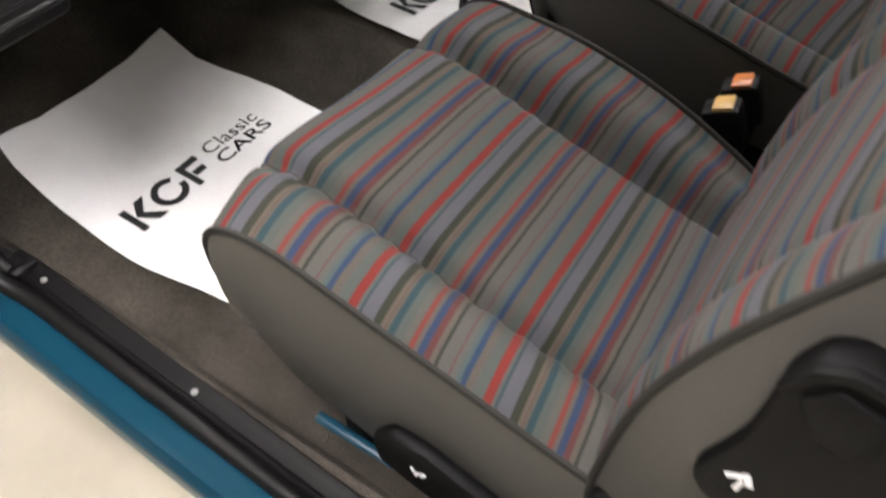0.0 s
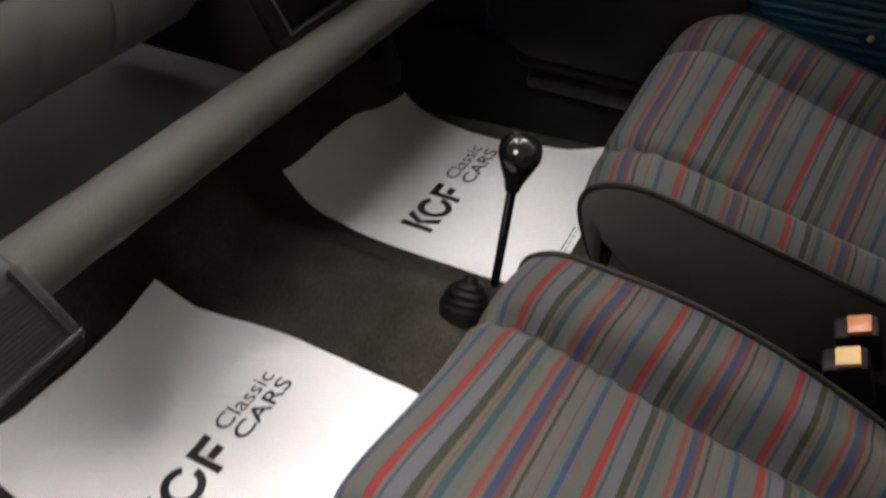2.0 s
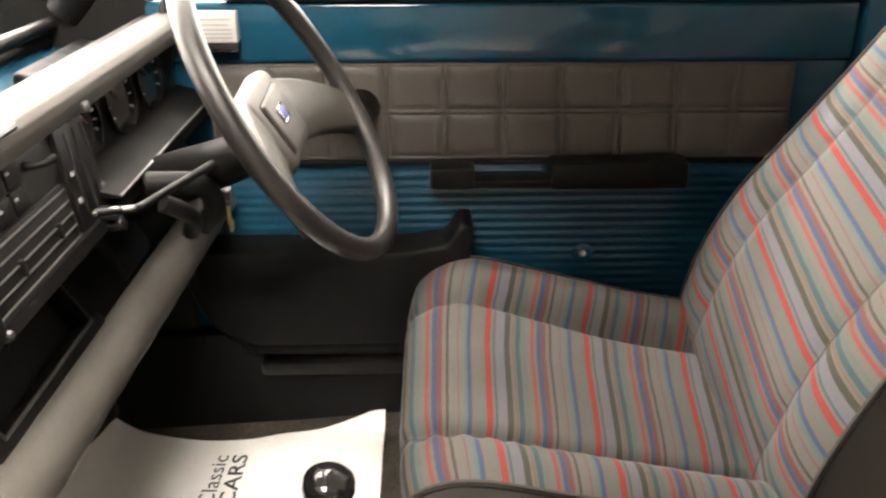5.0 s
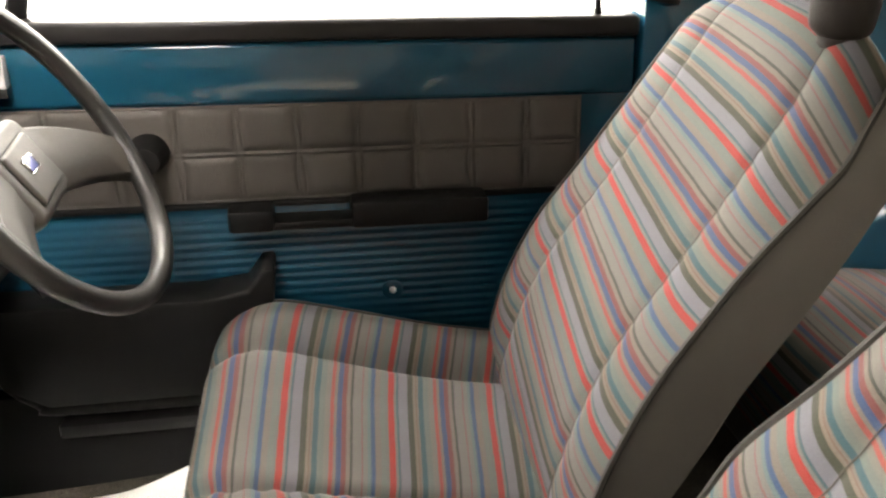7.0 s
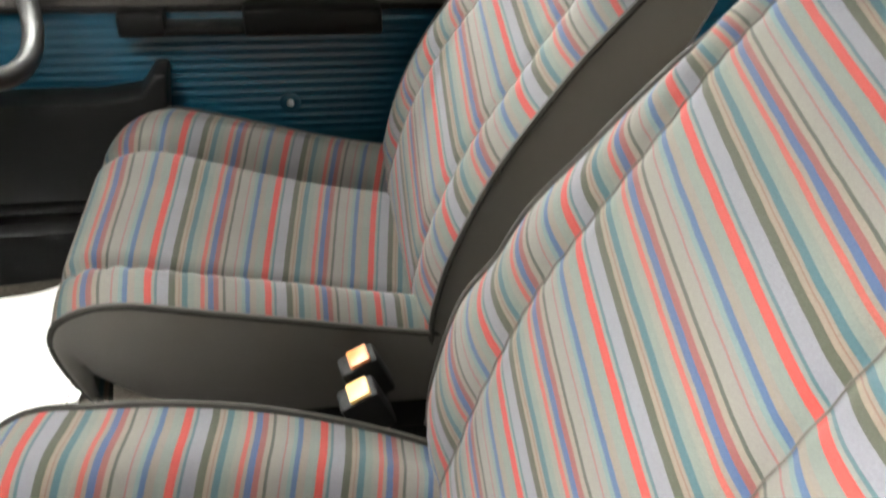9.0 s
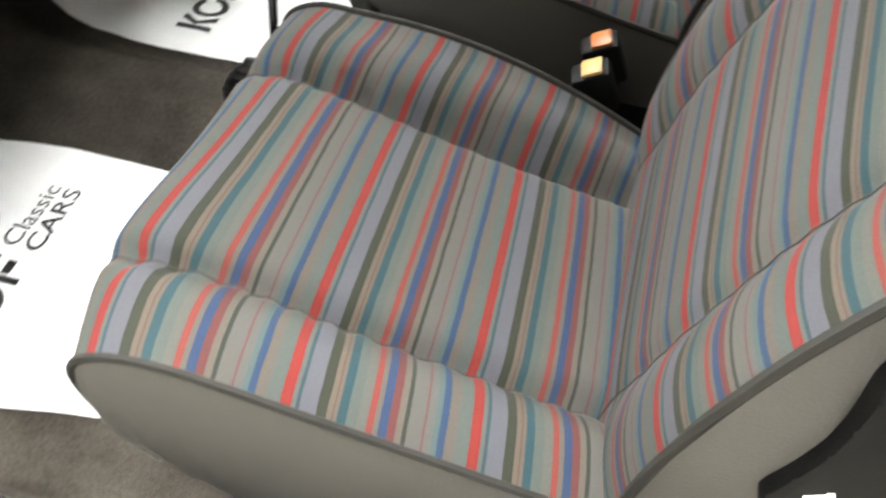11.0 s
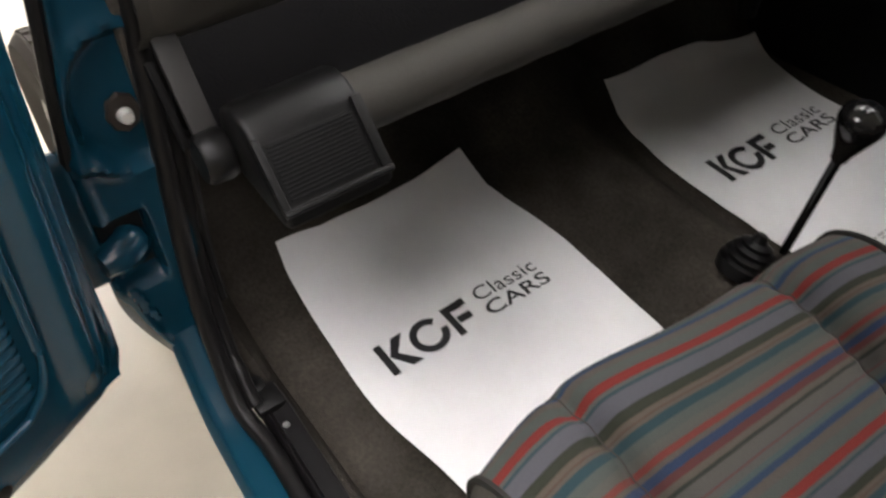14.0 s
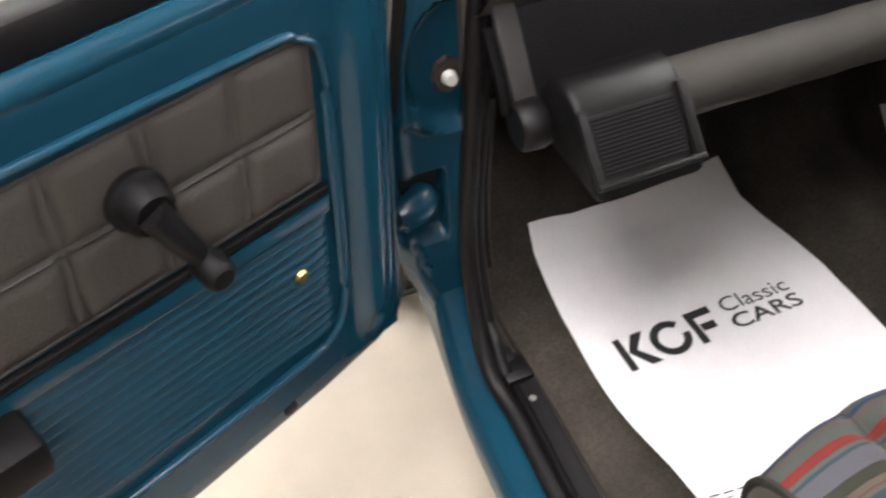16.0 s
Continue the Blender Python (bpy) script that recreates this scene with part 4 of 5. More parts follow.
    part("instrument_lip", extrude([(0.300, 0.650), (0.300, 0.653), (0.353, 0.668), (0.353, 0.650)], 0.143, 0.585, 0.001), dark, dash)
    part("lip_edge", tube([(0.143, 0.300, 0.653), (0.585, 0.300, 0.653)], 0.0016, 8), slat_mat, dash)


vents()


TRAY_SET = ((0.9417, -0.0095, 0.0008, 0.019), (0.0091, 0.9846, -0.0231, 0.0211), (-0.0286, 0, 0.9755, 0.0136))


def shelf():
    e = empty("parcel_shelf", 0, 0.5, 0.46)
    tagged(e, "dark parcel shelf with a padded grey front roll", "shelf")
    tray = join(box(-0.60, 0.665, 0.42, 0.80, 0.398, 0.410, 0.002), box(-0.60, 0.665, 0.78, 0.80, 0.44, 0.60, 0.002))
    tray.transform(Matrix((*TRAY_SET, (0, 0, 0, 1))))
    part("shelf_tray", tray, felt, e, "black felt tray")
    n = 60
    pts = [(x, 0.360 + 0.0006 * math.sin(x * 80), 0.461 - 0.016 * (x + 0.44)) for x in (-0.440 + 1.06 * k / n for k in range(n + 1))]
    part("padded_roll", tube(pts, 0.0295, 28), pad_vinyl, e, "padded grey vinyl front roll")
    # moulded end with its ribbed insert
    prof = [(0.400, 0.430), (0.400, 0.478), (0.390, 0.492), (0.372, 0.501), (0.352, 0.501), (0.335, 0.492), (0.282, 0.437), (0.280, 0.429), (0.287, 0.422)]
    part("roll_end", extrude(prof, -0.549, -0.440, 0.007, 3), end_mat, e, "black moulded shelf end")
    u = Vector((0, 0.282 - 0.335, 0.437 - 0.492)).normalized()
    o = Vector((0, u.z, -u.y))
    m = Matrix(((1, u.x, o.x, 0), (0, u.y, o.y, 0.335), (0, u.z, o.z, 0.492), (0, 0, 0, 1)))
    ins = part("ribbed_insert", box(-0.541, -0.451, 0.010, 0.066, -0.003, 0.0010, 0.001, 2, m), rib_mat, e)
    for k in range(14):
        v = 0.0125 + k * 0.0037
        part("rib", box(-0.538, -0.454, v, v + 0.0019, 0.001, 0.0024, 0.0005, 1, m), rib_mat, ins)
    part("insert_frame", join(box(-0.549, -0.5415, 0.004, 0.074, -0.002, 0.0045, 0.002, 2, m), box(-0.4505, -0.440, 0.0, 0.074, -0.002, 0.0045, 0.002, 2, m), box(-0.549, -0.440, 0.068, 0.0745, -0.002, 0.006, 0.002, 2, m)), end_mat, e)
    # strut to the pillar, pivoting on a drum beside the moulded end
    part("strut_drum", tube([(-0.578, 0.386, 0.446), (-0.574, 0.386, 0.446), (-0.556, 0.386, 0.446), (-0.550, 0.386, 0.446)], [0.021, 0.024, 0.025, 0.023], 24), end_mat, e, "round black strut joint")
    lean = Vector((0, 0.078, 0.108)).normalized()
    foot = Vector((-0.563, 0.392, 0.452))
    side = Vector((1, 0, 0))
    sm = Matrix(((side.x, lean.x, 0, foot.x), (side.y, lean.y, lean.z, foot.y), (side.z, lean.z, -lean.y, foot.z), (0, 0, 0, 1)))
    part("strut", box(-0.011, 0.013, -0.005, 0.150, -0.004, 0.004, 0.003, 2, sm), strut_grey, e, "dark flat shelf strut")
    part("strut_foot", box(-0.024, -0.016, 0.005, 0.085, -0.006, 0.003, 0.002, 2, sm), dark, e)


shelf()

# the instrument face leans back and stands a little to the driver's side
settle([dash], ((1.08, 0, 0, 0.042), (0, 1.08, 0.1512, -0.1001), (0, 0, 1.08, -0.0736)))


def binnacle():
    # padded hood with a rolled front edge
    prof = [(0.352, 0.722), (0.346, 0.738), (0.345, 0.748), (0.351, 0.755), (0.366, 0.758), (0.390, 0.755), (0.415, 0.746), (0.431, 0.731), (0.437, 0.70), (0.425, 0.70), (0.415, 0.730), (0.372, 0.742), (0.362, 0.722)]
    part("hood", extrude(prof, -0.088, 0.655, 0.002), pad_vinyl, dash, "padded grey-brown hood top")
    # rounded end of the hood, a black moulded cheek with a screw
    side = [(0.346, 0.748), (0.337, 0.69), (0.325, 0.622), (0.328, 0.610), (0.340, 0.600), (0.38, 0.582), (0.46, 0.556), (0.472, 0.60), (0.466, 0.68), (0.440, 0.722), (0.412, 0.746), (0.36, 0.755)]
    part("side_cheek", extrude(side, -0.094, -0.066, 0.009, 3), dark, dash, "black moulded hood end")
    part("side_cheek", extrude(side, 0.64, 0.66, 0.005), dark, dash)
    part("cheek_screw", lathe([(0, 0.002), (0.003, 0.002), (0.004, 0), (0, 0)], facing((-0.0942, 0.407, 0.681), (-1, 0, 0)), 10), lip_mat, dash)
    part("back_face", extrude([(0.405, 0.75), (0.385, 0.60), (0.395, 0.60), (0.415, 0.75)], -0.07, 0.645), black, dash, smooth=False)
    part("floor_face", extrude([(0.334, 0.618), (0.330, 0.606), (0.38, 0.582), (0.44, 0.565), (0.44, 0.58)], -0.068, 0.645), dark, dash, smooth=False)
    edge = spline([(-0.062, 0.330, 0.612), (-0.074, 0.331, 0.622), (-0.079, 0.339, 0.69), (-0.079, 0.345, 0.735), (-0.073, 0.347, 0.748), (-0.04, 0.3475, 0.7525), (0.05, 0.3475, 0.7535)], 40)
    part("bezel", tube(edge, 0.0045, 8), lip_mat, dash, "grey moulded edge round the face")


binnacle()


def lower_console():
    # open tray below the vents, tilted to the front seats: x across, y down the face, z outwards
    dn = Vector((0, -0.046, -0.081)).normalized()
    ou = Vector((0, dn.z, -dn.y))
    m = Matrix(((1, dn.x, ou.x, 0), (0, dn.y, ou.y, 0.396), (0, dn.z, ou.z, 0.573), (0, 0, 0, 1)))
    L = 0.094
    bars = [box(-0.088, 0.160, 0.0, 0.014, -0.03, 0.004, 0.003, 2, m), box(-0.088, 0.160, L - 0.020, L, -0.03, 0.006, 0.004, 2, m), box(-0.088, -0.066, 0.012, L - 0.018, -0.03, 0.004, 0.003, 2, m), box(0.138, 0.160, 0.012, L - 0.018, -0.03, 0.004, 0.003, 2, m)]
    part("tray_frame", join(*bars), dark, dash, "black tray surround")
    rim = [m @ Vector(q) for q in ((-0.066, 0.014, 0.005), (-0.066, L - 0.020, 0.006), (0.138, L - 0.020, 0.006), (0.138, 0.014, 0.005))]
    part("tray_lip", tube([*rim, rim[0]], 0.0022, 6, caps=False), lip_mat, dash)
    well = box(-0.068, 0.140, 0.010, L - 0.016, -0.11, -0.02, 0, 2, m)
    bmesh.ops.delete(well, geom=[f for f in well.faces if f.normal.dot(ou) > 0.9], context="FACES")
    part("tray_well", well, rib_mat, dash, smooth=False)
    part("tray_side", extrude([(0.400, 0.574), (0.354, 0.494), (0.352, 0.46), (0.60, 0.46), (0.60, 0.56), (0.47, 0.556)], -0.094, -0.086, 0.002), dark, dash)
    part("knee_panel", extrude([(0.388, 0.585), (0.352, 0.495), (0.36, 0.46), (0.45, 0.46), (0.45, 0.59)], 0.161, 0.64, 0.006), dark, dash)
    part("panel_step", extrude([(0.380, 0.590), (0.346, 0.520), (0.349, 0.505), (0.40, 0.50), (0.41, 0.59)], 0.235, 0.33, 0.008), black, dash)


lower_console()


def crash_pad():
    prof = [(0.60, 0.60), (0.56, 0.672), (0.52, 0.690), (0.475, 0.690), (0.450, 0.683), (0.436, 0.667), (0.431, 0.650), (0.434, 0.6455), (0.430, 0.641), (0.422, 0.618), (0.421, 0.59), (0.430, 0.560), (0.452, 0.535), (0.50, 0.522)]
    rows = []
    for k in range(81):
        x = -0.645 + 0.545 * k / 80
        dart = max(math.exp(-((x - c) / 0.006) ** 2) for c in (-0.155, -0.25, -0.345, -0.44, -0.535, -0.63))
        endr = 0.03 * smoothstep(-0.135, -0.100, x) ** 2
        rows.append([(x, y + (0.004 * dart if 0.55 < z < 0.64 else 0) + endr * (1 if y < 0.48 else 0), z) for y, z in prof])
    part("crash_pad", grid(rows), pad_vinyl, dash, "soft grey vinyl crash pad with a stitched seam")
    part("pad_seam", tube([(-0.645, 0.4335, 0.6455), (-0.125, 0.4335, 0.6455)], 0.0018, 6), piping_mat, dash)
    part("pad_end", extrude([(0.425, 0.60), (0.432, 0.69), (0.448, 0.705), (0.50, 0.690), (0.56, 0.64), (0.56, 0.54), (0.45, 0.54)], -0.108, -0.070, 0.006), dark, dash)
    for k in range(72):
        x = -0.64 + k * 0.0071
        part("stitch", box(x, x + 0.0045, 0.4315, 0.4330, 0.6495, 0.6507, 0), lip_mat, dash, smooth=False)


crash_pad()

tagged(part("wall_bulkhead", box(-0.595, 0.68, 0.84, 0.89, 0.0, 0.70, 0), black, smooth=False), "black front bulkhead", "bulkhead", kind="structure")
tagged(part("trim_cowl", extrude([(0.462, 0.664), (0.475, 0.676), (0.50, 0.686), (0.535, 0.700), (0.565, 0.712), (0.575, 0.700), (0.575, 0.62), (0.455, 0.62)], -0.645, 0.665, 0.003), paint), "blue painted panel below the windscreen", "cowl panel", kind="structure")
tagged(part("trim_screen_rubber", join(tube(spline([(-0.65, 0.560, 0.716), (0.0, 0.578, 0.718), (0.67, 0.560, 0.716)], 30), 0.013, 10), tube(spline([(-0.65, 0.548, 0.738), (0.0, 0.566, 0.740), (0.67, 0.548, 0.738)], 30), 0.010, 10)), rubber), "black rubber windscreen surround", "window seal", kind="structure")


def demister(cx):
    e = empty("demister_vent", cx, 0.50, 0.70)
    tagged(e, "black slotted demister vent in the blue panel", "vent", group="demister vents")
    m = Matrix.Translation((cx, 0.498, 0.703)) @ Matrix.Rotation(radians(12), 4, "X")
    part("body", box(-0.12, 0.12, -0.017, 0.017, -0.006, 0.012, 0.006, 3, m), black, e)
    for k in range(4):
        part("slot", box(-0.105 + k * 0.055, -0.062 + k * 0.055, -0.006, 0.004, 0.0115, 0.0125, 0, 2, m), rib_mat, e, smooth=False)


demister(0.19)
demister(-0.24)
demister(0.52)
settle([dash, bpy.data.objects["trim_cowl"], bpy.data.objects["trim_screen_rubber"], *[bpy.data.objects["demister_vent" + k] for k in ("", ".001", ".002")]], ((0.9701, -0.018, 0.012, 0.0441), (0.0177, 0.9896, -0.002, 0.0245), (-0.0129, -0, 0.9896, -0.0146)))
ws = part("window_windscreen", grid([[(-0.65, 0.560, 0.720), (0.67, 0.560, 0.720)], [(-0.63, 0.06, 1.15), (0.63, 0.06, 1.15)]]), glass)
ws.visible_shadow = False
tagged(ws, "clear windscreen glass", "windscreen", kind="structure")

# ---- steering wheel and column ----
WC = Vector((0.3395, 0.1505, 0.6975))
e1 = Vector((math.cos(-0.075), math.sin(-0.075), 0))
e2 = Vector((0, math.sin(0.545), math.cos(0.545)))
e2 = (e2 - e1 * e2.dot(e1)).normalized()
e3 = e1.cross(e2)
if e3.y > 0:
    e3 = -e3
WM = Matrix(((e1.x, e2.x, e3.x, WC.x), (e1.y, e2.y, e3.y, WC.y), (e1.z, e2.z, e3.z, WC.z), (0, 0, 0, 1)))


def steering():
    wh = empty("steering_wheel", *WC)
    tagged(wh, "two-spoke steering wheel with a grey padded hub", "steering wheel")
    rim = [WM @ Vector((0.196 * math.cos(a), 0.196 * math.sin(a), 0)) for a in (2 * math.pi * k / 64 for k in range(65))]
    part("rim", tube(rim, 0.0135, 14, caps=False), rim_mat, wh, "smooth dark grey moulded rim")
    HM = WM @ Matrix.Rotation(radians(7.5), 4, "Z")
    hub = part("hub_pad", box(-0.062, 0.062, -0.060, 0.044, -0.065, -0.027, 0.014, 4, HM), wheel_mat, wh, "grey padded hub")
    part("hub_groove", box(-0.042, 0.042, -0.045, 0.027, -0.032, -0.0258, 0.003, 2, HM), black, hub)
    part("hub_plate", box(-0.0395, 0.0395, -0.0425, 0.0245, -0.032, -0.0215, 0.004, 3, HM), wheel_mat, hub)
    part("badge", box(-0.017, 0.005, -0.010, 0.006, -0.023, -0.0195, 0.001, 2, HM), badge_blue, hub, "blue badge")
    part("badge_rim", join(box(-0.019, 0.007, -0.012, -0.010, -0.023, -0.019, 0.0005, 1, HM), box(-0.019, 0.007, 0.006, 0.008, -0.023, -0.019, 0.0005, 1, HM), box(-0.019, -0.017, -0.010, 0.006, -0.023, -0.019, 0.0005, 1, HM), box(0.005, 0.007, -0.010, 0.006, -0.023, -0.019, 0.0005, 1, HM)), chrome, hub)
    for sg in (1, -1):
        rows = []
        for k in range(9):
            f = k / 8
            r = 0.045 + (0.188 - 0.045) * f
            a = radians(-8 - 14 * f)
            w = 0.046 - 0.012 * f
            c = Vector((sg * r * math.cos(a) - 0.01 * (1 - f), r * math.sin(a), -0.037 + 0.033 * f))
            rows.append([WM @ (c + Vector(q)) for q in ((0, w, -0.012), (0, w * 0.98, 0.001), (0, w * 0.88, 0.005), (0, 0, 0.008), (0, -w * 0.88, 0.005), (0, -w * 0.98, 0.001), (0, -w, -0.014), (0, 0, -0.016))])
        part("spoke", grid(rows, close=True), wheel_mat, wh, "wide grey spoke")


steering()


def column():
    e = empty("steering_column", 0.37, 0.30, 0.60)
    tagged(e, "black steering column shroud with switch stalks and key", "steering column")
    a, b = WM @ Vector((-0.005, -0.03, -0.06)), Vector((0.40, 0.42, 0.545))
    part("shroud", tube([a, a.lerp(b, 0.15), a.lerp(b, 0.55), b], [0.020, 0.028, 0.034, 0.040], 14), dark, e)
    part("lower_shroud", tube(spline([(0.26, 0.30, 0.60), (0.28, 0.275, 0.575), (0.30, 0.285, 0.545)], 10), [0.011] * 10, 10), black, e)
    part("cable_cover", tube(spline([(0.30, 0.33, 0.61), (0.315, 0.27, 0.60), (0.33, 0.26, 0.565), (0.34, 0.28, 0.535)], 14), 0.014, 10), black, e)
    part("stalk", tube([(0.34, 0.255, 0.62), (0.128, 0.278, 0.651), (0.044, 0.285, 0.682)], [0.006, 0.004, 0.003], 10), black, e)
    part("stalk_tip", tube([(0.044, 0.285, 0.682), (0.084, 0.282, 0.668)], [0.0018, 0.0034], 10), zinc, e, "bright metal stalk tip")
    part("stalk_tip", tube([(0.089, 0.28, 0.666), (0.128, 0.278, 0.651)], [0.0028, 0.0036], 10), zinc, e, "bright metal stalk tip")
    k = part("ignition_lock", lathe([(0, 0.02), (0.013, 0.02), (0.014, 0), (0, 0)], facing((0.39, 0.275, 0.555), (0.2, -1, -0.1)), 16), lip_mat, e)
    part("key", join(box(0.386, 0.396, 0.259, 0.262, 0.515, 0.552, 0.001), lathe([(0.004, 0.001), (0.009, 0.001), (0.009, -0.001), (0.004, -0.001)], facing((0.391, 0.258, 0.512), (0, -1, 0)), 14)), brass, k, "brass key with fob")


column()
settle([bpy.data.objects["steering_wheel"], bpy.data.objects["steering_column"]], ((0.9435, -0.0191, 0, 0.0087), (0.0191, 0.9435, 0, 0.0195), (0, 0, 0.9437, 0.0288)))

tagged(part("pedal", join(tube([(0.385, 0.49, 0.44), (0.39, 0.486, 0.28), (0.394, 0.484, 0.235), (0.396, 0.482, 0.205)], [0.010, 0.012, 0.020, 0.016], 10)), black), "black pedal arm hanging below the shelf", "pedal")
settle([bpy.data.objects["pedal"]], ((0.9971, -0, 0, 0.007), (0, 0.9988, -0, 0.0145), (-0, -0, 1.0051, -0.0165)))


# ---- floor mats ----
def mat_z(ph, x, y):
    """Height of the crumpled paper over the carpet."""
    z = floor_height(x, y) * 0.6 + 0.013 + 0.012 * noise.noise((x * 5.5, y * 5.0, ph)) + 0.004 * noise.noise((x * 16, y * 16, ph))
    z += 0.035 * smoothstep(0.50, 0.68, y)
    return max(z, floor_height(x, y) + 0.006)


def floor_mat(corners, ph, bow, swell_right, label, x0, y0, cap, mark, words):
    nl, nr, fr_, fl = [Vector(c) for c in corners]
    e = empty("paper_floor_mat", *(nl + fr_) / 2, 0.02)
    tagged(e, label, "floor mat", group="paper floor mats")
    rows = []
    for j in range(49):
        v = j / 48
        row = []
        for i in range(33):
            u = i / 32
            p = nl.lerp(nr, u).lerp(fl.lerp(fr_, u), v)
            x = p.x - bow * math.sin(math.pi * v) * (1 - u) ** 2 + swell_right * math.sin(math.pi * v ** 1.15) * u ** 2 + 0.003 * math.sin(v * 11 + ph) * (1 - u) ** 3 + 0.003 * math.sin(v * 9 + ph + 1) * u ** 4
            y = p.y + 0.003 * math.sin(u * 7 + ph) * v ** 6
            row.append((x, y, mat_z(ph, x, y)))
        rows.append(row)
    part("sheet", grid(rows), paper, e)

    def drape(nm, polys, lab=""):
        """Flat ink shapes laid on the sheet."""
        bm = bmesh.new()
        for poly in polys:
            bm.faces.new([bm.verts.new((a, b, 0)) for a, b in poly])
        bmesh.ops.remove_doubles(bm, verts=bm.verts, dist=0.0002)
        bmesh.ops.triangulate(bm, faces=bm.faces[:])
        for _ in range(2):
            bmesh.ops.subdivide_edges(bm, edges=[k for k in bm.edges if k.calc_length() > 0.012], cuts=1)
            bmesh.ops.triangulate(bm, faces=bm.faces[:])
        for v in bm.verts:
            v.co.z = mat_z(ph, v.co.x, v.co.y) + 0.0014
        part(nm, bm, ink, e, lab, smooth=False)

    # the dealer's mark as plain bold shapes: a post with a wedge, an open ring, a post with a head block
    w, t = mark / 3.0, cap * 0.20
    box_poly = lambda a0, b0, a1, b1: [(x0 + a0, y0 + b0), (x0 + a1, y0 + b0), (x0 + a1, y0 + b1), (x0 + a0, y0 + b1)]
    drape("mark_wedge", [box_poly(0, 0, t, cap), [(x0 + t * 1.1, y0 + cap * 0.52), (x0 + w * 0.62, y0), (x0 + w * 0.97, y0), (x0 + w * 0.50, y0 + cap * 0.52), (x0 + w * 0.93, y0 + cap), (x0 + w * 0.58, y0 + cap)]])
    c, r, q = (x0 + w * 1.53, y0 + cap * 0.5), cap * 0.52, 32
    ring = []
    for k in range(4, q):
        t0, t1 = 2 * math.pi * k / q, 2 * math.pi * (k + 1) / q
        ring.append([(c[0] + f * r * math.cos(a) * 1.02, c[1] + f * r * math.sin(a)) for f, a in ((1, t0), (1, t1), (0.62, t1), (0.62, t0))])
    drape("mark_ring", ring)
    f = w * 2.22
    drape("mark_post", [box_poly(f, 0, f + t, cap), box_poly(f + t, cap * 0.78, f + w * 0.78, cap), box_poly(f + t * 1.2, cap * 0.34, f + w * 0.70, cap * 0.56)])
    drape("word_small", text_polys("Classic", words[0], y0 + cap * 0.60, words[1] * 0.98, cap * 0.44), "thin printed word")
    drape("word_large", text_polys("CARS", words[0], y0 + cap * 0.04, words[1], cap * 0.44, 0.012), "printed word")
    # fine print that cannot be read
    b = nl + Vector((0.012, 0.016))
    dr = (nr - nl).normalized()
    lines = []
    for k in range(9):
        for off, ln, th in ((0.0, 0.014, 0.0022), (-0.006, 0.010, 0.0014)):
            a = b + dr * (0.018 * k) + Vector((0, off))
            lines.append([(a.x, a.y), (a.x + dr.x * ln, a.y + dr.y * ln), (a.x + dr.x * ln, a.y + dr.y * ln + th), (a.x, a.y + th)])
    drape("fine_print", lines)


def text_polys(word, u0, v0, width, height, bold=0.0):
    """Letter shapes of a word as polygons, fitted into a rectangle."""
    cu = bpy.data.curves.new("word", "FONT")
    cu.body, cu.resolution_u, cu.offset = word, 4, bold
    ob = bpy.data.objects.new("word", cu)
    scene.collection.objects.link(ob)
    me = bpy.data.meshes.new_from_object(ob)
    xs = [v.co.x for v in me.vertices]
    ys = [v.co.y for v in me.vertices]
    x0, x1, y0, y1 = min(xs), max(xs), min(ys), max(ys)
    out = []
    for p in me.polygons:
        out.append([(u0 + (me.vertices[i].co.x - x0) / (x1 - x0) * width, v0 + (me.vertices[i].co.y - y0) / (y1 - y0) * height) for i in p.vertices])
    bpy.data.objects.remove(ob)
    bpy.data.curves.remove(cu)
    bpy.data.meshes.remove(me)
    return out


floor_mat(((-0.442, 0.140), (-0.085, 0.100), (-0.104, 0.612), (-0.448, 0.587)), 0.3, 0.018, 0.026, "white paper floor mat printed in black on passenger carpet", -0.417, 0.345, 0.054, 0.150, (-0.250, 0.112))
floor_mat(((0.205, 0.100), (0.612, 0.105), (0.592, 0.582), (0.214, 0.618)), 4.3, 0.034, -0.040, "white paper floor mat printed in black under the wheel", 0.233, 0.328, 0.058, 0.142, (0.400, 0.120))

# ---- front wheel, seen through the gap below the open door ----
def road_wheel(cx, cy, cz, radius, width):
    e = empty("road_wheel", cx, cy, cz - radius)
    side = Matrix(((0, 0, 1, cx), (1, 0, 0, cy), (0, 1, 0, cz), (0, 0, 0, 1)))
    h = width / 2
    prof = [(radius * 0.62, -h * 0.80), (radius * 0.80, -h), (radius * 0.94, -h * 0.95), (radius * 0.985, -h * 0.78), (radius * 0.99, h * 0.78), (radius * 0.94, h * 0.95), (radius * 0.80, h), (radius * 0.62, h * 0.80)]
    tyre = part("tyre", lathe(prof, side, 48), tyre_mat, e, "black rubber tyre")
    for k in range(40):
        a = 2 * math.pi * k / 40
        turn = side @ Matrix.Rotation(a, 4, "Z")
        for q in (-1, 0, 1):
            part("tread_block", box(radius * 0.975, radius * 1.0, -0.013, 0.013, q * h * 0.52 - h * 0.20, q * h * 0.52 + h * 0.20, 0, m=turn), tyre_mat, tyre, smooth=False)
    part("rim", lathe([(0, h * 0.35), (radius * 0.20, h * 0.35), (radius * 0.28, h * 0.15), (radius * 0.52, h * 0.10), (radius * 0.62, h * 0.80), (radius * 0.62, -h * 0.80), (0, -h * 0.5)], side, 32), zinc, e, "plain steel wheel rim")
    tagged(e, "front road wheel with a dusty black tyre", "wheel")


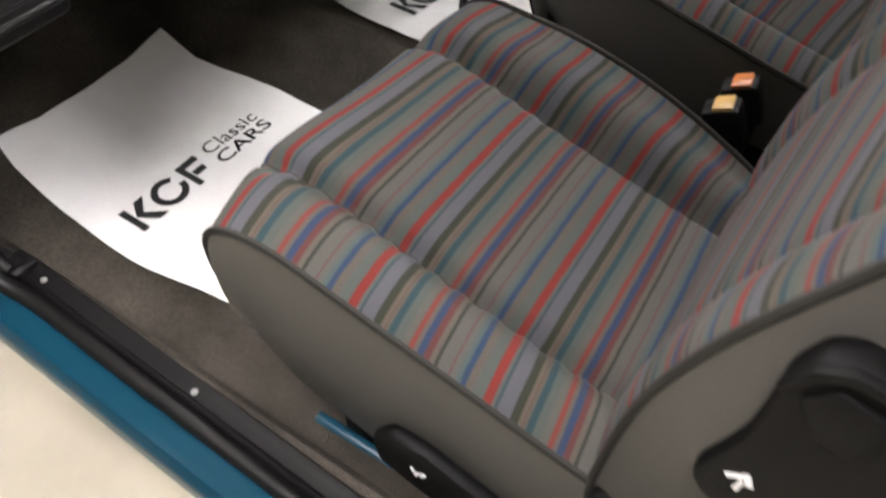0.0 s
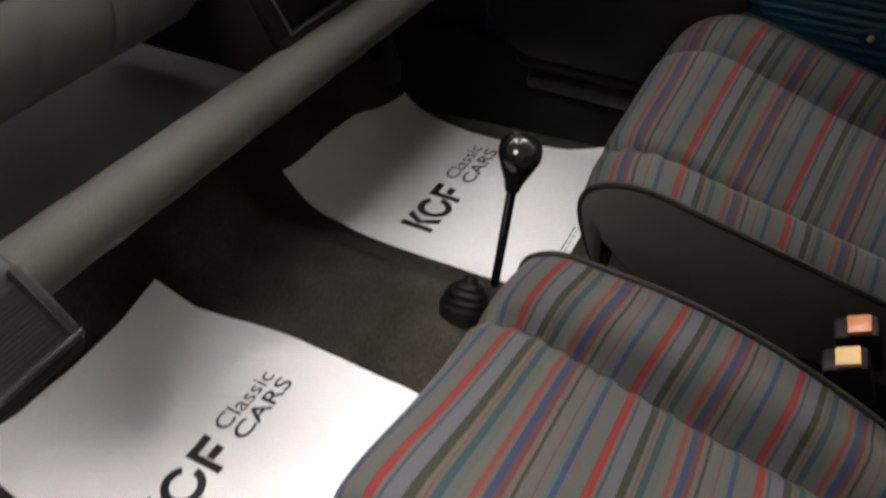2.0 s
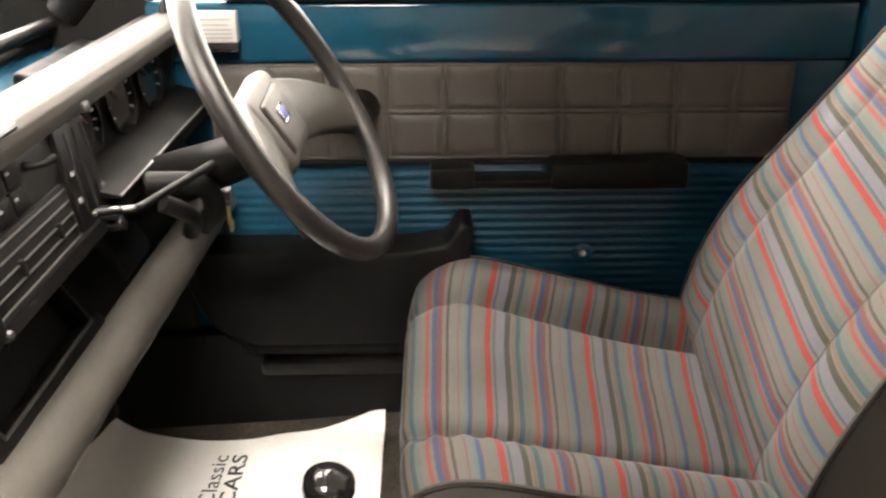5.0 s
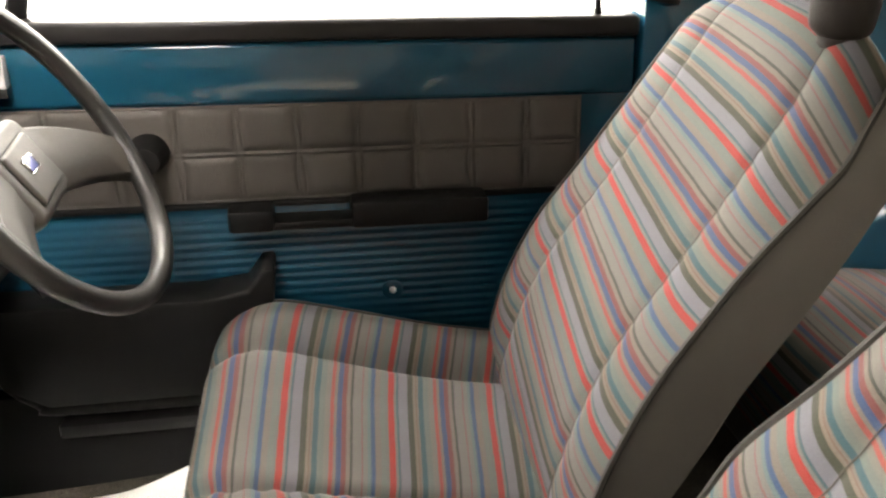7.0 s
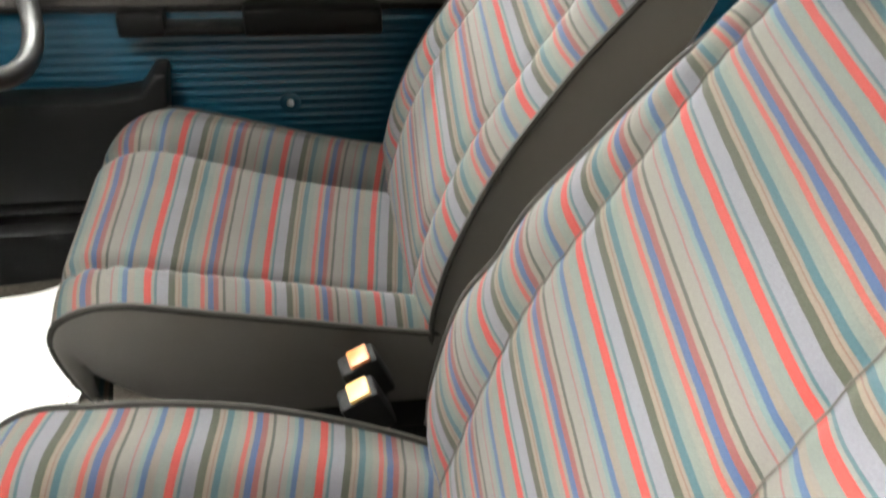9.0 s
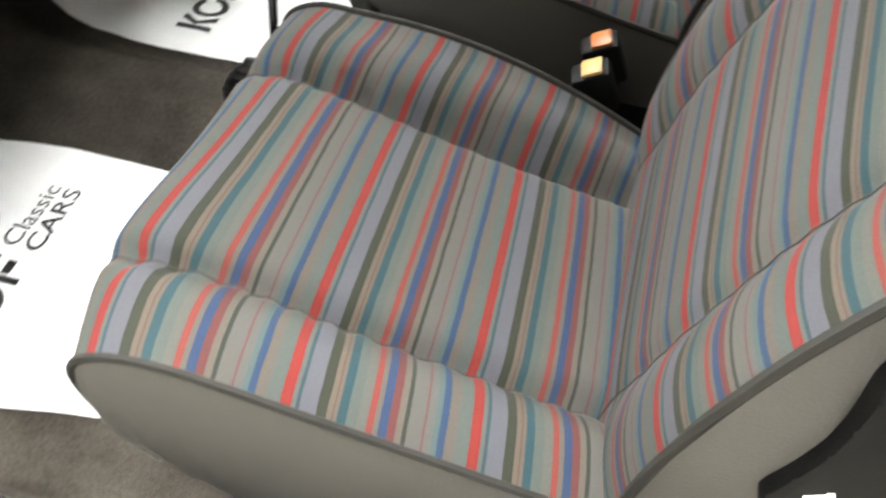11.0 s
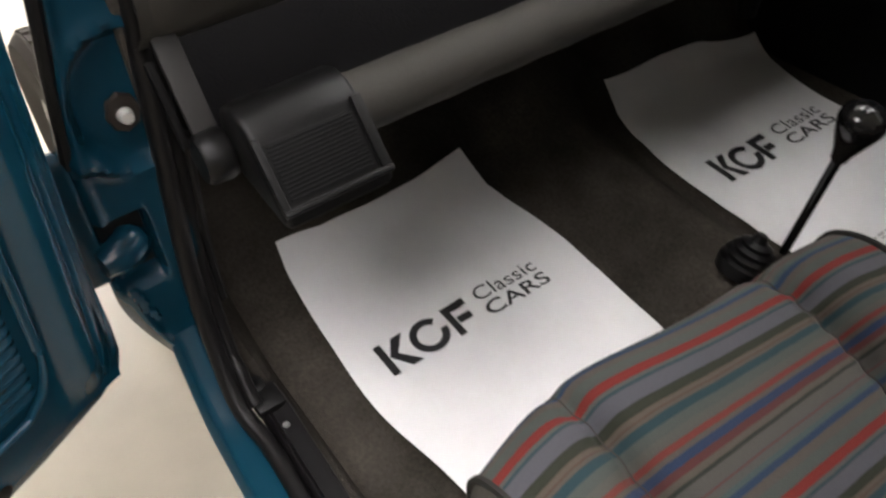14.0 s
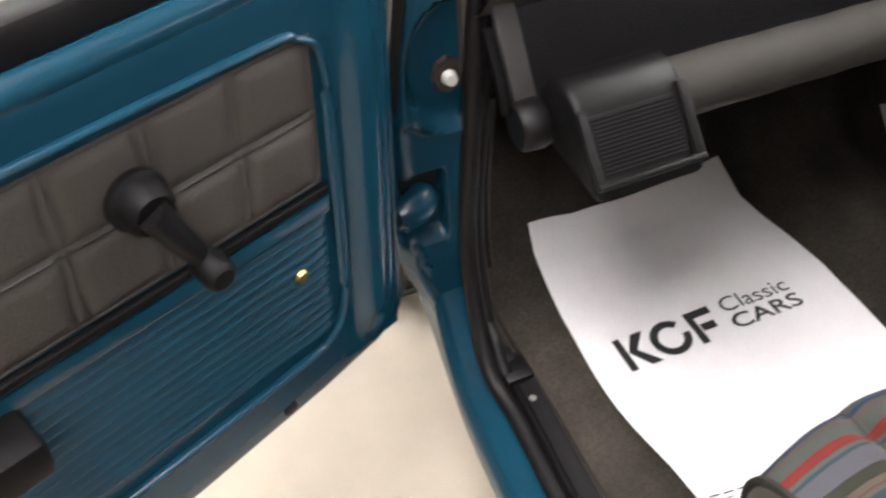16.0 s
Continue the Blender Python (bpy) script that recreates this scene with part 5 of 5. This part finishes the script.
road_wheel(-0.545, 0.985, GROUND + 0.275, 0.275, 0.155)

# ---- gear lever ----
gl = empty("gear_lever", 0.02, 0.16, 0.10)
tagged(gl, "black gear lever with a pear-shaped knob", "gear lever")
part("lever", tube([(0.075, 0.135, 0.11), (0.052, 0.108, 0.33)], 0.0065, 10), gloss_black, gl)
part("knob", lathe([(0, -0.055), (0.010, -0.055), (0.013, -0.04), (0.022, -0.015), (0.0275, 0.004), (0.0265, 0.015), (0.018, 0.024), (0, 0.027)], facing((0.051, 0.104, 0.352), (-0.10, -0.15, 1))), gloss_black, gl)
part("gaiter", lathe([(0.0420, -0.0200), (0.0437, 0.0000), (0.0370, 0.0050), (0.0395, 0.0118), (0.0319, 0.0168), (0.0336, 0.0235), (0.0252, 0.0286), (0.0252, 0.0336), (0.0134, 0.0386), (0.0084, 0.0504), (0.0000, 0.0512)], Matrix.Translation((0.038, 0.162, 0.090)) @ pose(0, 0, 0, 0, 22, 0) @ Matrix.Scale(0.9, 4)), rubber, gl)

settle([gl], ((0.9904, -0, 0.017, 0.0151), (0, 0.9928, 0.015, 0.0114), (-0.0085, 0, 1.0061, -0.0018)))

# ---- open passenger door ----
def left_door():
    # columns: along the door from its hinge, out of its inner face, up; then the hinge foot
    M = Matrix(((-1.065, 0.4469, 0.1097, -0.6738), (-0.4198, -1.002, 0.0761, 0.3896), (0, 0, 1.1313, -0.1243), (0, 0, 0, 1)))
    d = empty("door_left", -0.706, 0.345, 0.23)
    tagged(d, "open blue passenger door with a quilted pad", "door", kind="structure")

    def put(nm, bm, mat, label="", parent=None, smooth=True):
        bm.transform(M)
        return part(nm, bm, mat, parent or d, label, smooth)

    # shell with a rounded lower front corner: outline in (along, height)
    out = [(0.074, 0.685), (0.070, 0.50), (0.060, 0.37), (0.059, 0.338), (0.064, 0.320), (0.088, 0.306), (0.150, 0.295), (0.29, 0.282), (0.60, 0.272), (1.0, 0.265), (1.0, 0.685)]
    bm = bmesh.new()
    rings = []
    for w, ins in ((-0.075, 0.0), (-0.010, 0.0), (-0.003, 0.003), (0.0, 0.010), (0.0, 0.030)):
        ring = []
        for a, z in out:
            ca, cz = 0.53, 0.48
            ring.append(bm.verts.new((a + ins * (1 if a < ca else -1) * (1 if abs(a - ca) > 0.3 else 0), w, z + ins * (1 if z < cz else -0.6))))
        rings.append(ring)
    n = len(out)
    for r0, r1 in zip(rings, rings[1:]):
        for k in range(n):
            bm.faces.new((r0[k], r0[(k + 1) % n], r1[(k + 1) % n], r1[k]))
    bm.faces.new(rings[-1])
    bm.faces.new(rings[0][::-1])
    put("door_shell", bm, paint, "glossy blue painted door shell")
    # swelling beads of the pressing round the recessed panel
    bead = spline([(0.98, 0.002, 0.651), (0.5, 0.002, 0.649), (0.20, 0.002, 0.647), (0.152, 0.002, 0.640), (0.135, 0.003, 0.615), (0.132, 0.004, 0.54), (0.130, 0.004, 0.45), (0.132, 0.004, 0.395), (0.150, 0.004, 0.365), (0.20, 0.004, 0.355), (0.5, 0.004, 0.345), (0.98, 0.004, 0.34)], 120)
    put("pressed_bead", tube(bead, 0.0048, 14, flat=0.6), paint)
    # broad swelling between the panel and the door's edge, in the glossier copy of the paint
    rows = []
    for k in range(60):
        z = 0.318 + 0.362 * k / 59
        ends = smoothstep(0.318, 0.37, z) * (1 - 0.8 * smoothstep(0.60, 0.68, z))
        a0, a1 = 0.070 + 0.006 * smoothstep(0.4, 0.7, z), 0.130
        rows.append([(a0 + (a1 - a0) * f, 0.0006 + ends * (0.011 * math.sin(math.pi * min(1.0, f * 1.15)) ** 1.3 - 0.003 * math.exp(-((f - 0.30) / 0.05) ** 2)), z) for f in (i / 28 for i in range(29))])
    put("pressed_swelling", grid(rows), glossier)
    # belt roll and window seal
    put("belt_roll", tube([(0.075, -0.010, 0.680), (0.5, -0.010, 0.680), (1.0, -0.010, 0.680)], 0.011, 14), paint)
    put("window_seal", box(0.12, 1.0, -0.045, -0.016, 0.684, 0.712, 0.005), rubber, "black rubber window seal")
    g = put("door_glass", box(0.14, 1.0, -0.035, -0.031, 0.712, 0.95, 0), glass, smooth=False)
    g.visible_shadow = False
    # ribbed panel, rail and quilted pad
    b = ribbed(0.142, 0.96, 0.370, 0.492, 12, 0.0, 1, 0.0042)
    b.transform(Matrix(((0, 1, 0, 0), (1, 0, 0, 0.001), (0, 0, 1, 0), (0, 0, 0, 1))))
    put("ribbed_panel", b, paint, "ribbed blue painted lower panel")
    put("rail", box(0.140, 0.96, 0.0, 0.0065, 0.496, 0.512, 0.002), paint, "bright blue painted rail")
    put("pad_strip", box(0.140, 0.96, 0.0, 0.008, 0.514, 0.521, 0.002), black)
    b = quilt(0.142, 0.95, 0.522, 0.640, 13, 2, 0.001, 1)
    b.transform(Matrix(((0, 1, 0, 0), (1, 0, 0, 0), (0, 0, 1, 0), (0, 0, 0, 1))))
    put("quilted_pad", b, quilt_vinyl, "grey-brown quilted vinyl pad stitched in squares")
    # window winder
    w = put("window_winder", join(lathe([(0, 0.026), (0.013, 0.026), (0.016, 0.020), (0.017, 0.008), (0.020, 0.006), (0.020, 0), (0, 0)], facing((0.280, 0.004, 0.594), (0, 1, 0)), 24), tube([(0.282, 0.027, 0.598), (0.272, 0.031, 0.575), (0.262, 0.034, 0.555)], [0.0145, 0.013, 0.0105], 14, flat=0.7)), black, "black plastic window winder")
    put("winder_knob", lathe([(0, 0.030), (0.009, 0.030), (0.0125, 0.026), (0.013, 0.006), (0.011, 0), (0, 0)], facing((0.260, 0.032, 0.549), (0, 1, -0.1)) @ Matrix.Scale(0.85, 4), 18), black, parent=w)
    # pull and release
    put("door_pull", join(box(0.385, 0.45, 0.0, 0.045, 0.470, 0.500, 0.005), box(0.42, 0.72, 0.012, 0.040, 0.440, 0.485, 0.008)), black, "black plastic door pull")
    put("screw", lathe([(0, 0.0035), (0.0045, 0.003), (0.0058, 0), (0, 0)], facing((0.172, 0.006, 0.452), (0, 1, 0)), 12), brass, "brass screw")
    for a, z in ((0.195, 0.308), (0.112, 0.463), (0.165, 0.395), (0.36, 0.30)):
        put("hole_plug", lathe([(0, 0.0015), (0.0055, 0.0012), (0.007, 0), (0, 0)], facing((a, 0.001, z), (0, 1, 0)), 12), rubber)


left_door()
